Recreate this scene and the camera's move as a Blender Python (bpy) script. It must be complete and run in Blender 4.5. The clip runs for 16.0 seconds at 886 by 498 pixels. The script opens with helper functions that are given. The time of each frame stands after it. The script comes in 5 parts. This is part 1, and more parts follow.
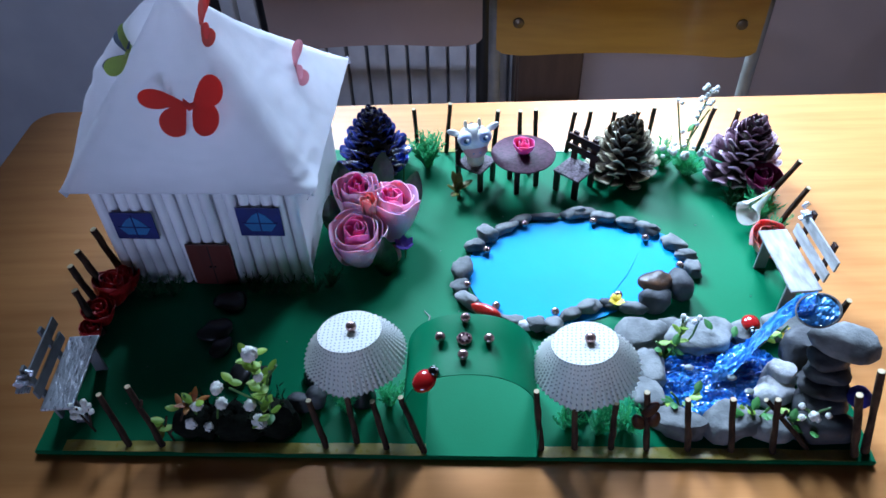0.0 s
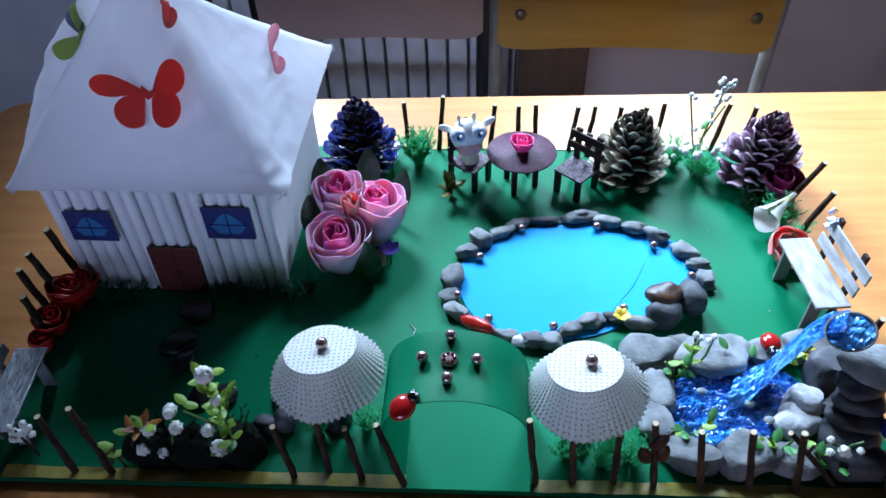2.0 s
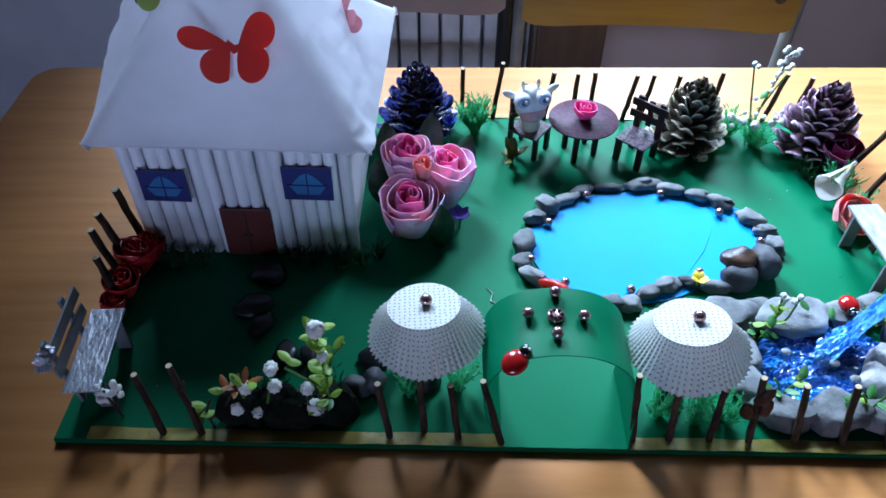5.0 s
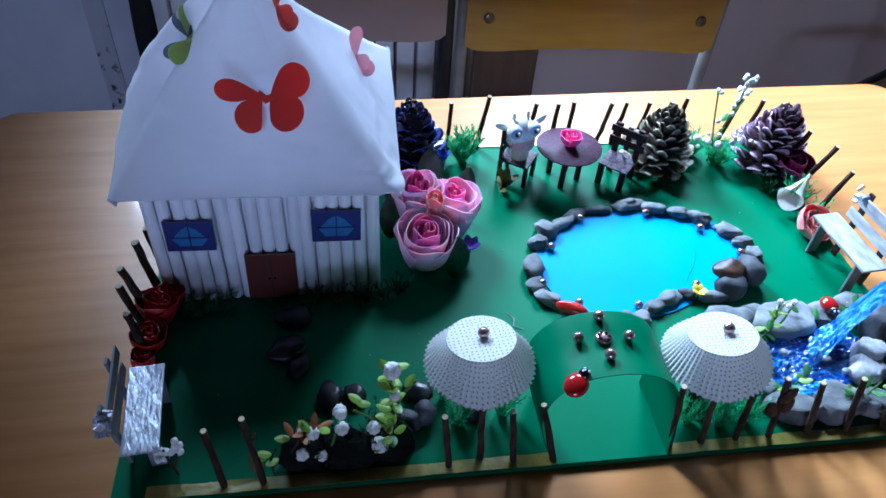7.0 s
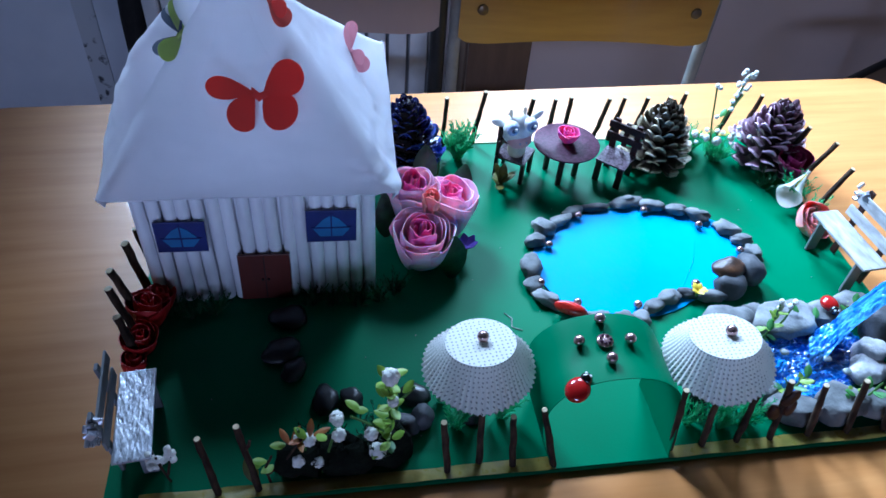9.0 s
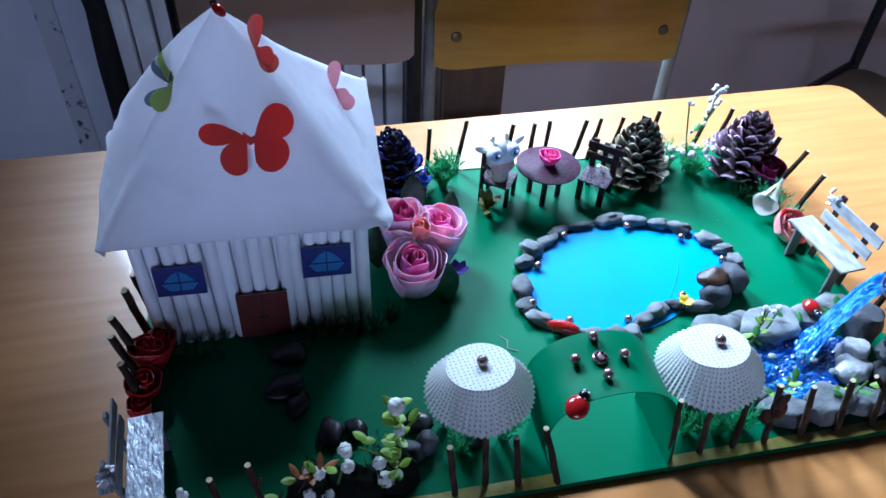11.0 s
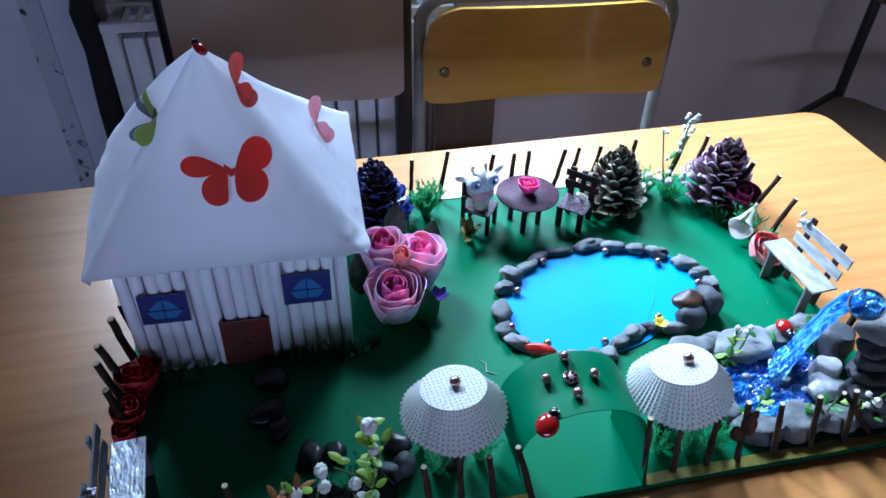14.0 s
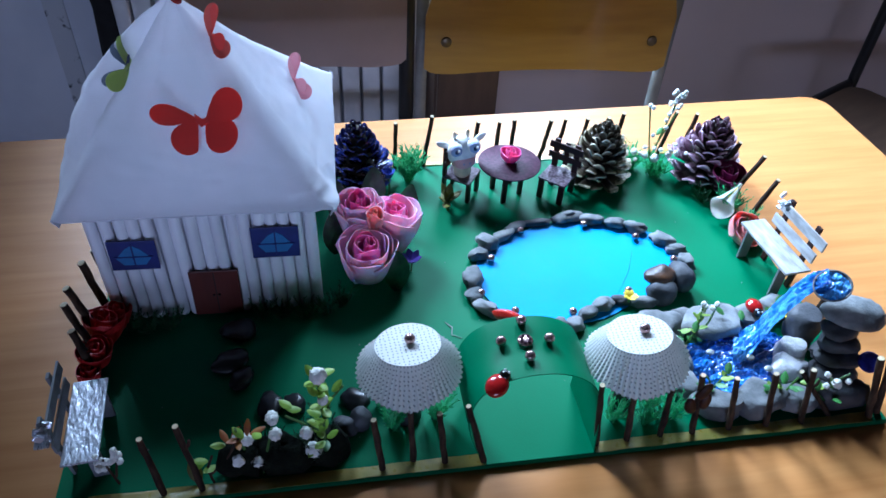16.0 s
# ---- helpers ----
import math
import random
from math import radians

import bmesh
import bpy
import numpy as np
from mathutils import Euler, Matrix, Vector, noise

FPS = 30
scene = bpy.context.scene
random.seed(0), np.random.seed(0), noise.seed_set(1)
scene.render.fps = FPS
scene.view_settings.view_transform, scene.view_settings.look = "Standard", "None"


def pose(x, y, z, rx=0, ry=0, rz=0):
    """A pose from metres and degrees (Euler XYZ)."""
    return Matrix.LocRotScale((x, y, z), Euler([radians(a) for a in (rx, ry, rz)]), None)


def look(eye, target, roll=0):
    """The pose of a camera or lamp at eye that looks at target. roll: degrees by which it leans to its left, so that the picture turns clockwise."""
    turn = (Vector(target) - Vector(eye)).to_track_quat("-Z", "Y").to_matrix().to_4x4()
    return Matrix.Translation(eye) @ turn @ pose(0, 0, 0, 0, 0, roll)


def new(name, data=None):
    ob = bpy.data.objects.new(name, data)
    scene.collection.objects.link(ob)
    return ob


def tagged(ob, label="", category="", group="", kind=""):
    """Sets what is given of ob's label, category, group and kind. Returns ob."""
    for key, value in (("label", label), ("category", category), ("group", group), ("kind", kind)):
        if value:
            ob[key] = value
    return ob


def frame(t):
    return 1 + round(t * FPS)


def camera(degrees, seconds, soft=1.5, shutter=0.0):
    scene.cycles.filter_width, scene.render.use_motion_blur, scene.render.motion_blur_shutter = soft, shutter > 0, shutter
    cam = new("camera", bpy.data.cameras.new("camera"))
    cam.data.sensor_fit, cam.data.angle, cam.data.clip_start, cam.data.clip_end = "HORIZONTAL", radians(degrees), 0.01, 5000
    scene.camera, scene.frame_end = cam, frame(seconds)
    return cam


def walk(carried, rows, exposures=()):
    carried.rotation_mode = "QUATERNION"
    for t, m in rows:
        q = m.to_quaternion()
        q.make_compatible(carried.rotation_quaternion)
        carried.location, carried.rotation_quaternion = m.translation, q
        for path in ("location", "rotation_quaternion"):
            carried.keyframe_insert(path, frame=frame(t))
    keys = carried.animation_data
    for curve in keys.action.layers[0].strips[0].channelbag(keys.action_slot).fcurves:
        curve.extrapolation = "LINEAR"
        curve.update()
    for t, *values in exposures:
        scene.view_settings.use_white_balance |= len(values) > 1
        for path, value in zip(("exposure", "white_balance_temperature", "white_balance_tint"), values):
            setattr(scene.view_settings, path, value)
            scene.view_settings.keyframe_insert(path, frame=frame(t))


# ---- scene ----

from mathutils import Quaternion

# ---------------------------------------------------------------- camera and its walk
cam = camera(62.75, 16.0, soft=1.6)
PATH = [
    (0, (0.37526, -0.31580, 0.54125), (0.919546, 0.392357, 0.020225, 0.009032)),
    (0.5, (0.38093, -0.31833, 0.53714), (0.919097, 0.393430, 0.020181, 0.008095)),
    (1, (0.38360, -0.31403, 0.53597), (0.922422, 0.385669, 0.016697, 0.010841)),
    (1.5, (0.38858, -0.28899, 0.52056), (0.923553, 0.382697, 0.022387, 0.009551)),
    (2, (0.38665, -0.26326, 0.49988), (0.919615, 0.391993, 0.020445, 0.015211)),
    (2.5, (0.38354, -0.24984, 0.47778), (0.919445, 0.392189, 0.022034, 0.017962)),
    (3, (0.37598, -0.24737, 0.47073), (0.925212, 0.378798, 0.018547, 0.012274)),
    (3.5, (0.37516, -0.26083, 0.47633), (0.924308, 0.381176, 0.018632, 0.003435)),
    (4, (0.35796, -0.28358, 0.47883), (0.920102, 0.391519, 0.008096, 0.007760)),
    (4.5, (0.31623, -0.30839, 0.48071), (0.918443, 0.395513, 0.005030, 0.002422)),
    (5, (0.29235, -0.27955, 0.48092), (0.922563, 0.385723, 0.000963, 0.009697)),
    (5.2, (0.28304, -0.26265, 0.48449), (0.920535, 0.390443, -0.007399, 0.010685)),
    (7.3, (0.16938, -0.28129, 0.50935), (0.915773, 0.393731, -0.053903, -0.058563)),
    (7.5, (0.16650, -0.27780, 0.50724), (0.915171, 0.394321, -0.054931, -0.062894)),
    (8, (0.16978, -0.26662, 0.50473), (0.918095, 0.387907, -0.055083, -0.059955)),
    (8.5, (0.17674, -0.26648, 0.50439), (0.920239, 0.384206, -0.050758, -0.054497)),
    (9, (0.17536, -0.26499, 0.50697), (0.919235, 0.386221, -0.056903, -0.051019)),
    (9.5, (0.18947, -0.26408, 0.51065), (0.915083, 0.394588, -0.046668, -0.068892)),
    (9.7, (0.18699, -0.26334, 0.51443), (0.913287, 0.397206, -0.049917, -0.075123)),
    (11.8, (0.15936, -0.28192, 0.52400), (0.909557, 0.401985, -0.063376, -0.084250)),
    (12, (0.16160, -0.28422, 0.52117), (0.907764, 0.404933, -0.067443, -0.086286)),
    (12.5, (0.16188, -0.28306, 0.52162), (0.906441, 0.402650, -0.076702, -0.101760)),
    (13, (0.16324, -0.28623, 0.53099), (0.902775, 0.408275, -0.082215, -0.107472)),
    (13.5, (0.18295, -0.28756, 0.53018), (0.899297, 0.422194, -0.061119, -0.096340)),
    (14, (0.18494, -0.29444, 0.53146), (0.901211, 0.421401, -0.053251, -0.086044)),
    (14.5, (0.19042, -0.30466, 0.52834), (0.901523, 0.419370, -0.050684, -0.093898)),
    (15, (0.19210, -0.31029, 0.52509), (0.904938, 0.412584, -0.056675, -0.087467)),
    (15.5, (0.20025, -0.31131, 0.52247), (0.911708, 0.399416, -0.061218, -0.074215)),
    (16, (0.22459, -0.31450, 0.52350), (0.909513, 0.407814, -0.052932, -0.060599)),
]
# the clip's camera drifts towards a bluer white balance on the way
BALANCE = [(0, -0.08, 6300, 10), (3.5, -0.08, 6400, 10), (5.2, -0.08, 6250, 10), (8.0, -0.04, 5750, 9), (9.7, -0.04, 5750, 9), (12.0, -0.06, 6100, 10), (16.0, -0.06, 6050, 10)]
walk(cam, [(t, Matrix.LocRotScale(eye, Quaternion(q), None)) for t, eye, q in PATH], BALANCE)

# ---------------------------------------------------------------- world, window light, added fill, exposure
world = bpy.data.worlds.new("world")
scene.world = world
world.use_nodes = True
wn = world.node_tree
sky = wn.nodes.new("ShaderNodeTexSky")
sky.sky_type = 'NISHITA'
sky.sun_disc = False
sky.sun_elevation, sky.sun_rotation = radians(42), radians(-25)
wn.links.new(sky.outputs[0], wn.nodes["Background"].inputs[0])
wn.nodes["Background"].inputs[1].default_value = 0.05


def area_lamp(name, eye, target, sx, sy, power, color, spread):
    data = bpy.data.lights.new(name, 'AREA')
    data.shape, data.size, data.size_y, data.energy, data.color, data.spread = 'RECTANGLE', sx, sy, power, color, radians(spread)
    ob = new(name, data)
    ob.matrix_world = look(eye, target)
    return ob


# daylight through the wide window behind the table
area_lamp("window_light", (-0.12, 1.38, 0.98), (0.765, 0.42, 0.0), 0.46, 0.55, 20, (0.545, 0.735, 1.0), 66)
area_lamp("window_light", (0.80, 1.38, 0.98), (0.86, 0.42, 0.0), 0.46, 0.55, 13.5, (0.555, 0.735, 1.0), 70)
# unseen fill, added low behind the camera to lift the house front
area_lamp("low_front_fill", (-0.20, -2.62, -0.07), (0.2, 0.3, 0.05), 1.2, 0.30, 5.6, (0.48, 0.60, 1.0), 80)

# ---------------------------------------------------------------- materials
MATS = {}


def mat(name, col, rough=0.6, metal=0.0, col2=None, scale=60.0, bump=0.15, bscale=300.0, stretch=(1, 1, 1), rnd=0.0, spec=0.5,
        trans=0.0, coat=0.0, sss=0.0, lo=0.35, hi=0.65, dist=0.002, rvar=0.12, detail=6.0):
    """A surface with two scales of colour variation, relief and uneven gloss; rnd varies it from object to object."""
    if name in MATS:
        return MATS[name]
    m = bpy.data.materials.new(name)
    m.use_nodes = True
    nt = m.node_tree
    N, L = nt.nodes, nt.links
    b = N["Principled BSDF"]
    tc = N.new("ShaderNodeTexCoord")
    mp = N.new("ShaderNodeMapping")
    mp.inputs["Scale"].default_value = stretch
    L.new(tc.outputs["Object"], mp.inputs[0])
    n1 = N.new("ShaderNodeTexNoise")
    n1.inputs["Scale"].default_value, n1.inputs["Detail"].default_value = scale, detail
    n2 = N.new("ShaderNodeTexNoise")
    n2.inputs["Scale"].default_value, n2.inputs["Detail"].default_value = bscale, 4.0
    info = N.new("ShaderNodeObjectInfo")
    add = N.new("ShaderNodeVectorMath")
    add.operation = 'ADD'
    L.new(mp.outputs[0], add.inputs[0])
    L.new(info.outputs["Random"], add.inputs[1])
    L.new(add.outputs[0], n1.inputs["Vector"])
    L.new(mp.outputs[0], n2.inputs["Vector"])
    ramp = N.new("ShaderNodeValToRGB")
    c2 = col2 or tuple(min(1.0, c * 0.75) for c in col)
    ramp.color_ramp.elements[0].position, ramp.color_ramp.elements[1].position = lo, hi
    ramp.color_ramp.elements[0].color, ramp.color_ramp.elements[1].color = (*c2, 1), (*col, 1)
    L.new(n1.outputs[0], ramp.inputs[0])
    out = ramp.outputs[0]
    if rnd:
        hsv = N.new("ShaderNodeHueSaturation")
        mr = N.new("ShaderNodeMapRange")
        mr.inputs["To Min"].default_value, mr.inputs["To Max"].default_value = 1 - rnd, 1 + rnd
        L.new(info.outputs["Random"], mr.inputs["Value"])
        L.new(mr.outputs[0], hsv.inputs["Value"])
        L.new(out, hsv.inputs["Color"])
        out = hsv.outputs[0]
    L.new(out, b.inputs["Base Color"])
    rr = N.new("ShaderNodeMapRange")
    rr.inputs["To Min"].default_value, rr.inputs["To Max"].default_value = max(0.02, rough - rvar), min(1, rough + rvar)
    L.new(n2.outputs[0], rr.inputs["Value"])
    L.new(rr.outputs[0], b.inputs["Roughness"])
    b.inputs["Metallic"].default_value = metal
    b.inputs["Specular IOR Level"].default_value = spec
    b.inputs["Transmission Weight"].default_value = trans
    b.inputs["Coat Weight"].default_value = coat
    b.inputs["Subsurface Weight"].default_value = sss
    b.inputs["Subsurface Scale"].default_value = 0.004
    b.inputs["Coat Roughness"].default_value = 0.08
    if bump:
        bp = N.new("ShaderNodeBump")
        bp.inputs["Strength"].default_value, bp.inputs["Distance"].default_value = bump, dist
        L.new(n2.outputs[0], bp.inputs["Height"])
        L.new(bp.outputs[0], b.inputs["Normal"])
    MATS[name] = m
    return m


GREEN_CARD = mat("green_card", (0.002, 0.152, 0.066), 0.46, col2=(0.002, 0.136, 0.057), scale=9, bump=0.05, bscale=500, spec=0.07, rvar=0.06)
POND_CARD = mat("pond_card", (0.006, 0.30, 0.68), 0.5, col2=(0.005, 0.275, 0.64), scale=14, bump=0.06, bscale=260, spec=0.08)
WHITE_PAPER = mat("white_paper", (0.80, 0.81, 0.84), 0.85, col2=(0.75, 0.76, 0.80), scale=18, bump=0.10, bscale=60, dist=0.003, spec=0.12)
TUBE_PAPER = mat("tube_paper", (0.86, 0.86, 0.90), 0.5, col2=(0.78, 0.78, 0.83), scale=30, bump=0.06, bscale=120, rnd=0.05)
TABLE_WOOD = mat("table_wood", (0.56, 0.245, 0.080), 0.36, col2=(0.46, 0.180, 0.052), scale=9, stretch=(0.7, 9, 9), bump=0.03, bscale=160, spec=0.3, coat=0.16, lo=0.3, hi=0.7)
TWIG = mat("twig_bark", (0.060, 0.036, 0.023), 0.9, col2=(0.018, 0.011, 0.008), scale=180, stretch=(1, 1, 0.3), bump=0.6, bscale=420, rnd=0.3, spec=0.2)
TWIG_CUT = mat("twig_cut", (0.55, 0.44, 0.28), 0.8, scale=300, bump=0.2)
STONE = mat("grey_stone", (0.20, 0.208, 0.21), 0.8, col2=(0.085, 0.092, 0.096), scale=55, bump=0.35, bscale=330, rnd=0.3)
STONE_DARK = mat("dark_stone", (0.055, 0.058, 0.066), 0.65, col2=(0.028, 0.03, 0.036), scale=60, bump=0.3, bscale=300, rnd=0.25)
STONE_BLACK = mat("black_stone", (0.018, 0.019, 0.022), 0.35, scale=60, bump=0.15, bscale=250)
STONE_BROWN = mat("brown_stone", (0.13, 0.055, 0.025), 0.42, col2=(0.035, 0.018, 0.012), scale=70, bump=0.25, bscale=300)
STONE_WHITE = mat("white_stone", (0.7, 0.7, 0.7), 0.45, col2=(0.45, 0.46, 0.5), scale=120, bump=0.5, bscale=260)
PEARL = mat("pearl", (0.50, 0.33, 0.32), 0.18, metal=0.75, col2=(0.42, 0.27, 0.27), scale=90, bump=0.0)
BROWN_WOOD = mat("brown_wood", (0.040, 0.012, 0.009), 0.5, col2=(0.018, 0.006, 0.005), scale=90, stretch=(1, 5, 1), bump=0.2, bscale=300, rnd=0.2, spec=0.25)
PURPLE_WOOD = mat("purple_glitter", (0.085, 0.030, 0.055), 0.5, col2=(0.040, 0.013, 0.026), scale=260, bump=0.35, bscale=700, spec=0.2)
DARK_GLITTER = mat("dark_glitter", (0.16, 0.12, 0.15), 0.4, col2=(0.020, 0.008, 0.012), scale=420, bump=0.4, bscale=700, spec=0.25)
WHITE_STICK = mat("white_stick", (0.46, 0.46, 0.46), 0.75, col2=(0.26, 0.25, 0.245), scale=140, stretch=(1, 0.3, 1), bump=0.3, bscale=420, rnd=0.08)
FOIL = mat("silver_foil", (0.58, 0.60, 0.66), 0.30, metal=0.6, col2=(0.36, 0.38, 0.44), scale=90, stretch=(1.6, 0.6, 1), bump=0.45, bscale=170)
GREY_CARD = mat("grey_card", (0.20, 0.21, 0.23), 0.7, scale=60, bump=0.15)
RED_PAPER = mat("red_paper", (0.90, 0.115, 0.095), 0.6, col2=(0.84, 0.10, 0.08), scale=20, bump=0.04)
CORAL_PAPER = mat("coral_paper", (0.70, 0.13, 0.10), 0.6, scale=20, bump=0.04)
PINK_PAPER = mat("pink_paper", (0.80, 0.36, 0.42), 0.6, col2=(0.76, 0.32, 0.38), scale=20, bump=0.04)
LIME_PAPER = mat("lime_paper", (0.62, 0.74, 0.28), 0.6, scale=20, bump=0.04)
BLUE_PAPER = mat("grey_blue_paper", (0.14, 0.17, 0.26), 0.6, scale=20, bump=0.04)
NAVY_CARD = mat("navy_card", (0.008, 0.018, 0.16), 0.5, scale=60, bump=0.04)
SKY_CARD = mat("sky_card", (0.02, 0.17, 0.42), 0.5, scale=60, bump=0.04)
DOOR_CARD = mat("door_card", (0.11, 0.016, 0.010), 0.45, col2=(0.085, 0.013, 0.009), scale=60, stretch=(1, 1, .2), bump=0.05)
INK = mat("black_ink", (0.006, 0.006, 0.008), 0.5, scale=60, bump=0)
RED_GLOSS = mat("red_gloss", (0.42, 0.012, 0.012), 0.16, scale=40, bump=0, coat=0.4)
BLACK_GLOSS = mat("black_gloss", (0.006, 0.006, 0.006), 0.15, scale=40, bump=0, coat=0.4)
WHITE_GLOSS = mat("white_gloss", (0.80, 0.79, 0.78), 0.28, scale=60, bump=0.02)
CREAM = mat("cream", (0.74, 0.66, 0.50), 0.4, scale=80, bump=0.05)
PINK_SKIN = mat("pink_muzzle", (0.78, 0.42, 0.42), 0.35, scale=60, bump=0.02)
EYE_RIM = mat("eye_rim", (0.36, 0.44, 0.66), 0.15, scale=60, bump=0)
EYE_BLUE = mat("eye_blue", (0.035, 0.05, 0.11), 0.12, scale=60, bump=0)
LEAF = mat("leaf_green", (0.05, 0.22, 0.045), 0.5, col2=(0.025, 0.13, 0.03), scale=110, bump=0.2, rnd=0.2)
LEAF_LIME = mat("leaf_lime", (0.33, 0.50, 0.08), 0.45, col2=(0.16, 0.32, 0.04), scale=120, bump=0.2, rnd=0.15)
LEAF_DARK = mat("leaf_dark", (0.016, 0.060, 0.020), 0.4, col2=(0.006, 0.02, 0.008), scale=110, bump=0.2, rnd=0.2)
FERN = mat("fern_plastic", (0.03, 0.40, 0.16), 0.4, col2=(0.016, 0.26, 0.09), scale=160, bump=0.1)
GRASS_DARK = mat("grass_plastic", (0.012, 0.11, 0.035), 0.5, col2=(0.006, 0.06, 0.02), scale=160, bump=0.1)
ROSE_PINK = mat("rose_pink", (0.86, 0.58, 0.72), 0.6, col2=(0.83, 0.42, 0.62), scale=38, bump=0.15, bscale=200, rnd=0.08, sss=0.45)
ROSE_HOT = mat("rose_hot", (0.86, 0.30, 0.56), 0.5, col2=(0.84, 0.10, 0.38), scale=90, bump=0.15, bscale=200, rnd=0.12, sss=0.45)
ROSE_MID = mat("rose_mid", (0.78, 0.08, 0.34), 0.5, col2=(0.66, 0.04, 0.24), scale=70, bump=0.15, rnd=0.1, sss=0.3)
ROSE_CORAL = mat("rose_coral", (0.84, 0.36, 0.33), 0.5, col2=(0.80, 0.22, 0.24), scale=70, bump=0.15, rnd=0.12, sss=0.45)
ROSE_RED = mat("rose_red", (0.62, 0.022, 0.026), 0.42, col2=(0.46, 0.012, 0.016), scale=70, bump=0.15, rnd=0.15)
ROSE_MAGENTA = mat("rose_magenta", (0.30, 0.018, 0.11), 0.5, scale=70, bump=0.15, rnd=0.15)
BLUE_PETAL = mat("blue_petal", (0.03, 0.07, 0.45), 0.5, scale=70, bump=0.1)
VIOLET = mat("violet_petal", (0.20, 0.10, 0.60), 0.5, scale=70, bump=0.1)
YELLOW = mat("yellow_petal", (0.76, 0.58, 0.05), 0.5, col2=(0.6, 0.42, 0.03), scale=90, bump=0.15, rnd=0.1)
OLIVE = mat("olive_petal", (0.12, 0.115, 0.012), 0.55, col2=(0.06, 0.06, 0.01), scale=90, bump=0.15, rnd=0.15)
BUD_WHITE = mat("white_bud", (0.80, 0.80, 0.76), 0.6, col2=(0.62, 0.64, 0.58), scale=260, bump=0.5, bscale=500)
PETAL_WHITE = mat("white_petal", (0.80, 0.80, 0.78), 0.5, scale=60, bump=0.1)
ORANGE_LEAF = mat("orange_leaf", (0.42, 0.17, 0.03), 0.5, col2=(0.26, 0.07, 0.02), scale=90, bump=0.2)
STEM = mat("stem_green", (0.06, 0.16, 0.03), 0.5, scale=120, bump=0.1)
CONE_CORE = mat("cone_core", (0.035, 0.02, 0.014), 0.8, scale=80, bump=0.4)
TAPE = mat("gold_tape", (0.42, 0.31, 0.07), 0.3, col2=(0.24, 0.22, 0.05), scale=45, bump=0.3, bscale=150, coat=0.4)
GLUE = mat("clear_glue", (0.75, 0.85, 0.8), 0.15, scale=50, bump=0, trans=0.6)
BLUE_POM = mat("blue_pompom", (0.012, 0.018, 0.33), 0.9, scale=300, bump=0.8, bscale=900)
RED_SHELL = mat("red_shell", (0.60, 0.022, 0.014), 0.3, col2=(0.45, 0.016, 0.01), scale=70, bump=0.15, coat=0.3)
# near-black colour that stands in for shade at the board's front
SHADOW_BLACK = mat("shadow_black", (0.007, 0.010, 0.006), 0.95, col2=(0.003, 0.004, 0.003), scale=150, bump=0.6, bscale=420, spec=0.1)
LAMP_STALK = mat("stalk_black", (0.012, 0.012, 0.012), 0.4, scale=70, bump=0.1)


def dotted_paper():
    """White crepe paper with a scatter of small black dots."""
    m = bpy.data.materials.new("dotted_paper")
    m.use_nodes = True
    N, L = m.node_tree.nodes, m.node_tree.links
    b = N["Principled BSDF"]
    uv = N.new("ShaderNodeUVMap")
    vo = N.new("ShaderNodeTexVoronoi")
    vo.voronoi_dimensions = '2D'
    vo.inputs["Scale"].default_value, vo.inputs["Randomness"].default_value = 285.0, 0.30
    L.new(uv.outputs[0], vo.inputs["Vector"])
    cr = N.new("ShaderNodeValToRGB")
    cr.color_ramp.elements[0].position, cr.color_ramp.elements[1].position = 0.15, 0.21
    cr.color_ramp.elements[0].color, cr.color_ramp.elements[1].color = (0.03, 0.03, 0.04, 1), (0.78, 0.77, 0.75, 1)
    L.new(vo.outputs["Distance"], cr.inputs[0])
    L.new(cr.outputs[0], b.inputs["Base Color"])
    b.inputs["Roughness"].default_value = 0.75
    MATS["dotted_paper"] = m
    return m


def let_through(m, share, tint):
    """Thin paper: a share of the light passes through and scatters on the far side."""
    N, L = m.node_tree.nodes, m.node_tree.links
    tr = N.new("ShaderNodeBsdfTranslucent")
    tr.inputs["Color"].default_value = (*tint, 1)
    mx = N.new("ShaderNodeMixShader")
    mx.inputs[0].default_value = share
    L.new(N["Principled BSDF"].outputs[0], mx.inputs[1])
    L.new(tr.outputs[0], mx.inputs[2])
    L.new(mx.outputs[0], N["Material Output"].inputs[0])
    return m


DOTTED = let_through(dotted_paper(), 0.30, (0.85, 0.85, 0.84))
RED_PAPER = let_through(RED_PAPER, 0.48, (0.97, 0.13, 0.10))
for paper, tint in ((CORAL_PAPER, (0.95, 0.22, 0.17)), (PINK_PAPER, (0.95, 0.55, 0.60)), (LIME_PAPER, (0.62, 0.80, 0.24))):
    let_through(paper, 0.4, tint)
let_through(PETAL_WHITE, 0.35, (0.9, 0.92, 0.88))
let_through(FERN, 0.3, (0.10, 0.62, 0.26))
let_through(LEAF_LIME, 0.3, (0.55, 0.75, 0.15))
ROOF_PAPER = let_through(mat("roof_paper", (0.86, 0.85, 0.90), 0.85, col2=(0.77, 0.78, 0.82), scale=18, bump=0.16, bscale=55, dist=0.004, spec=0.12), 0.39, (0.93, 0.92, 0.98))


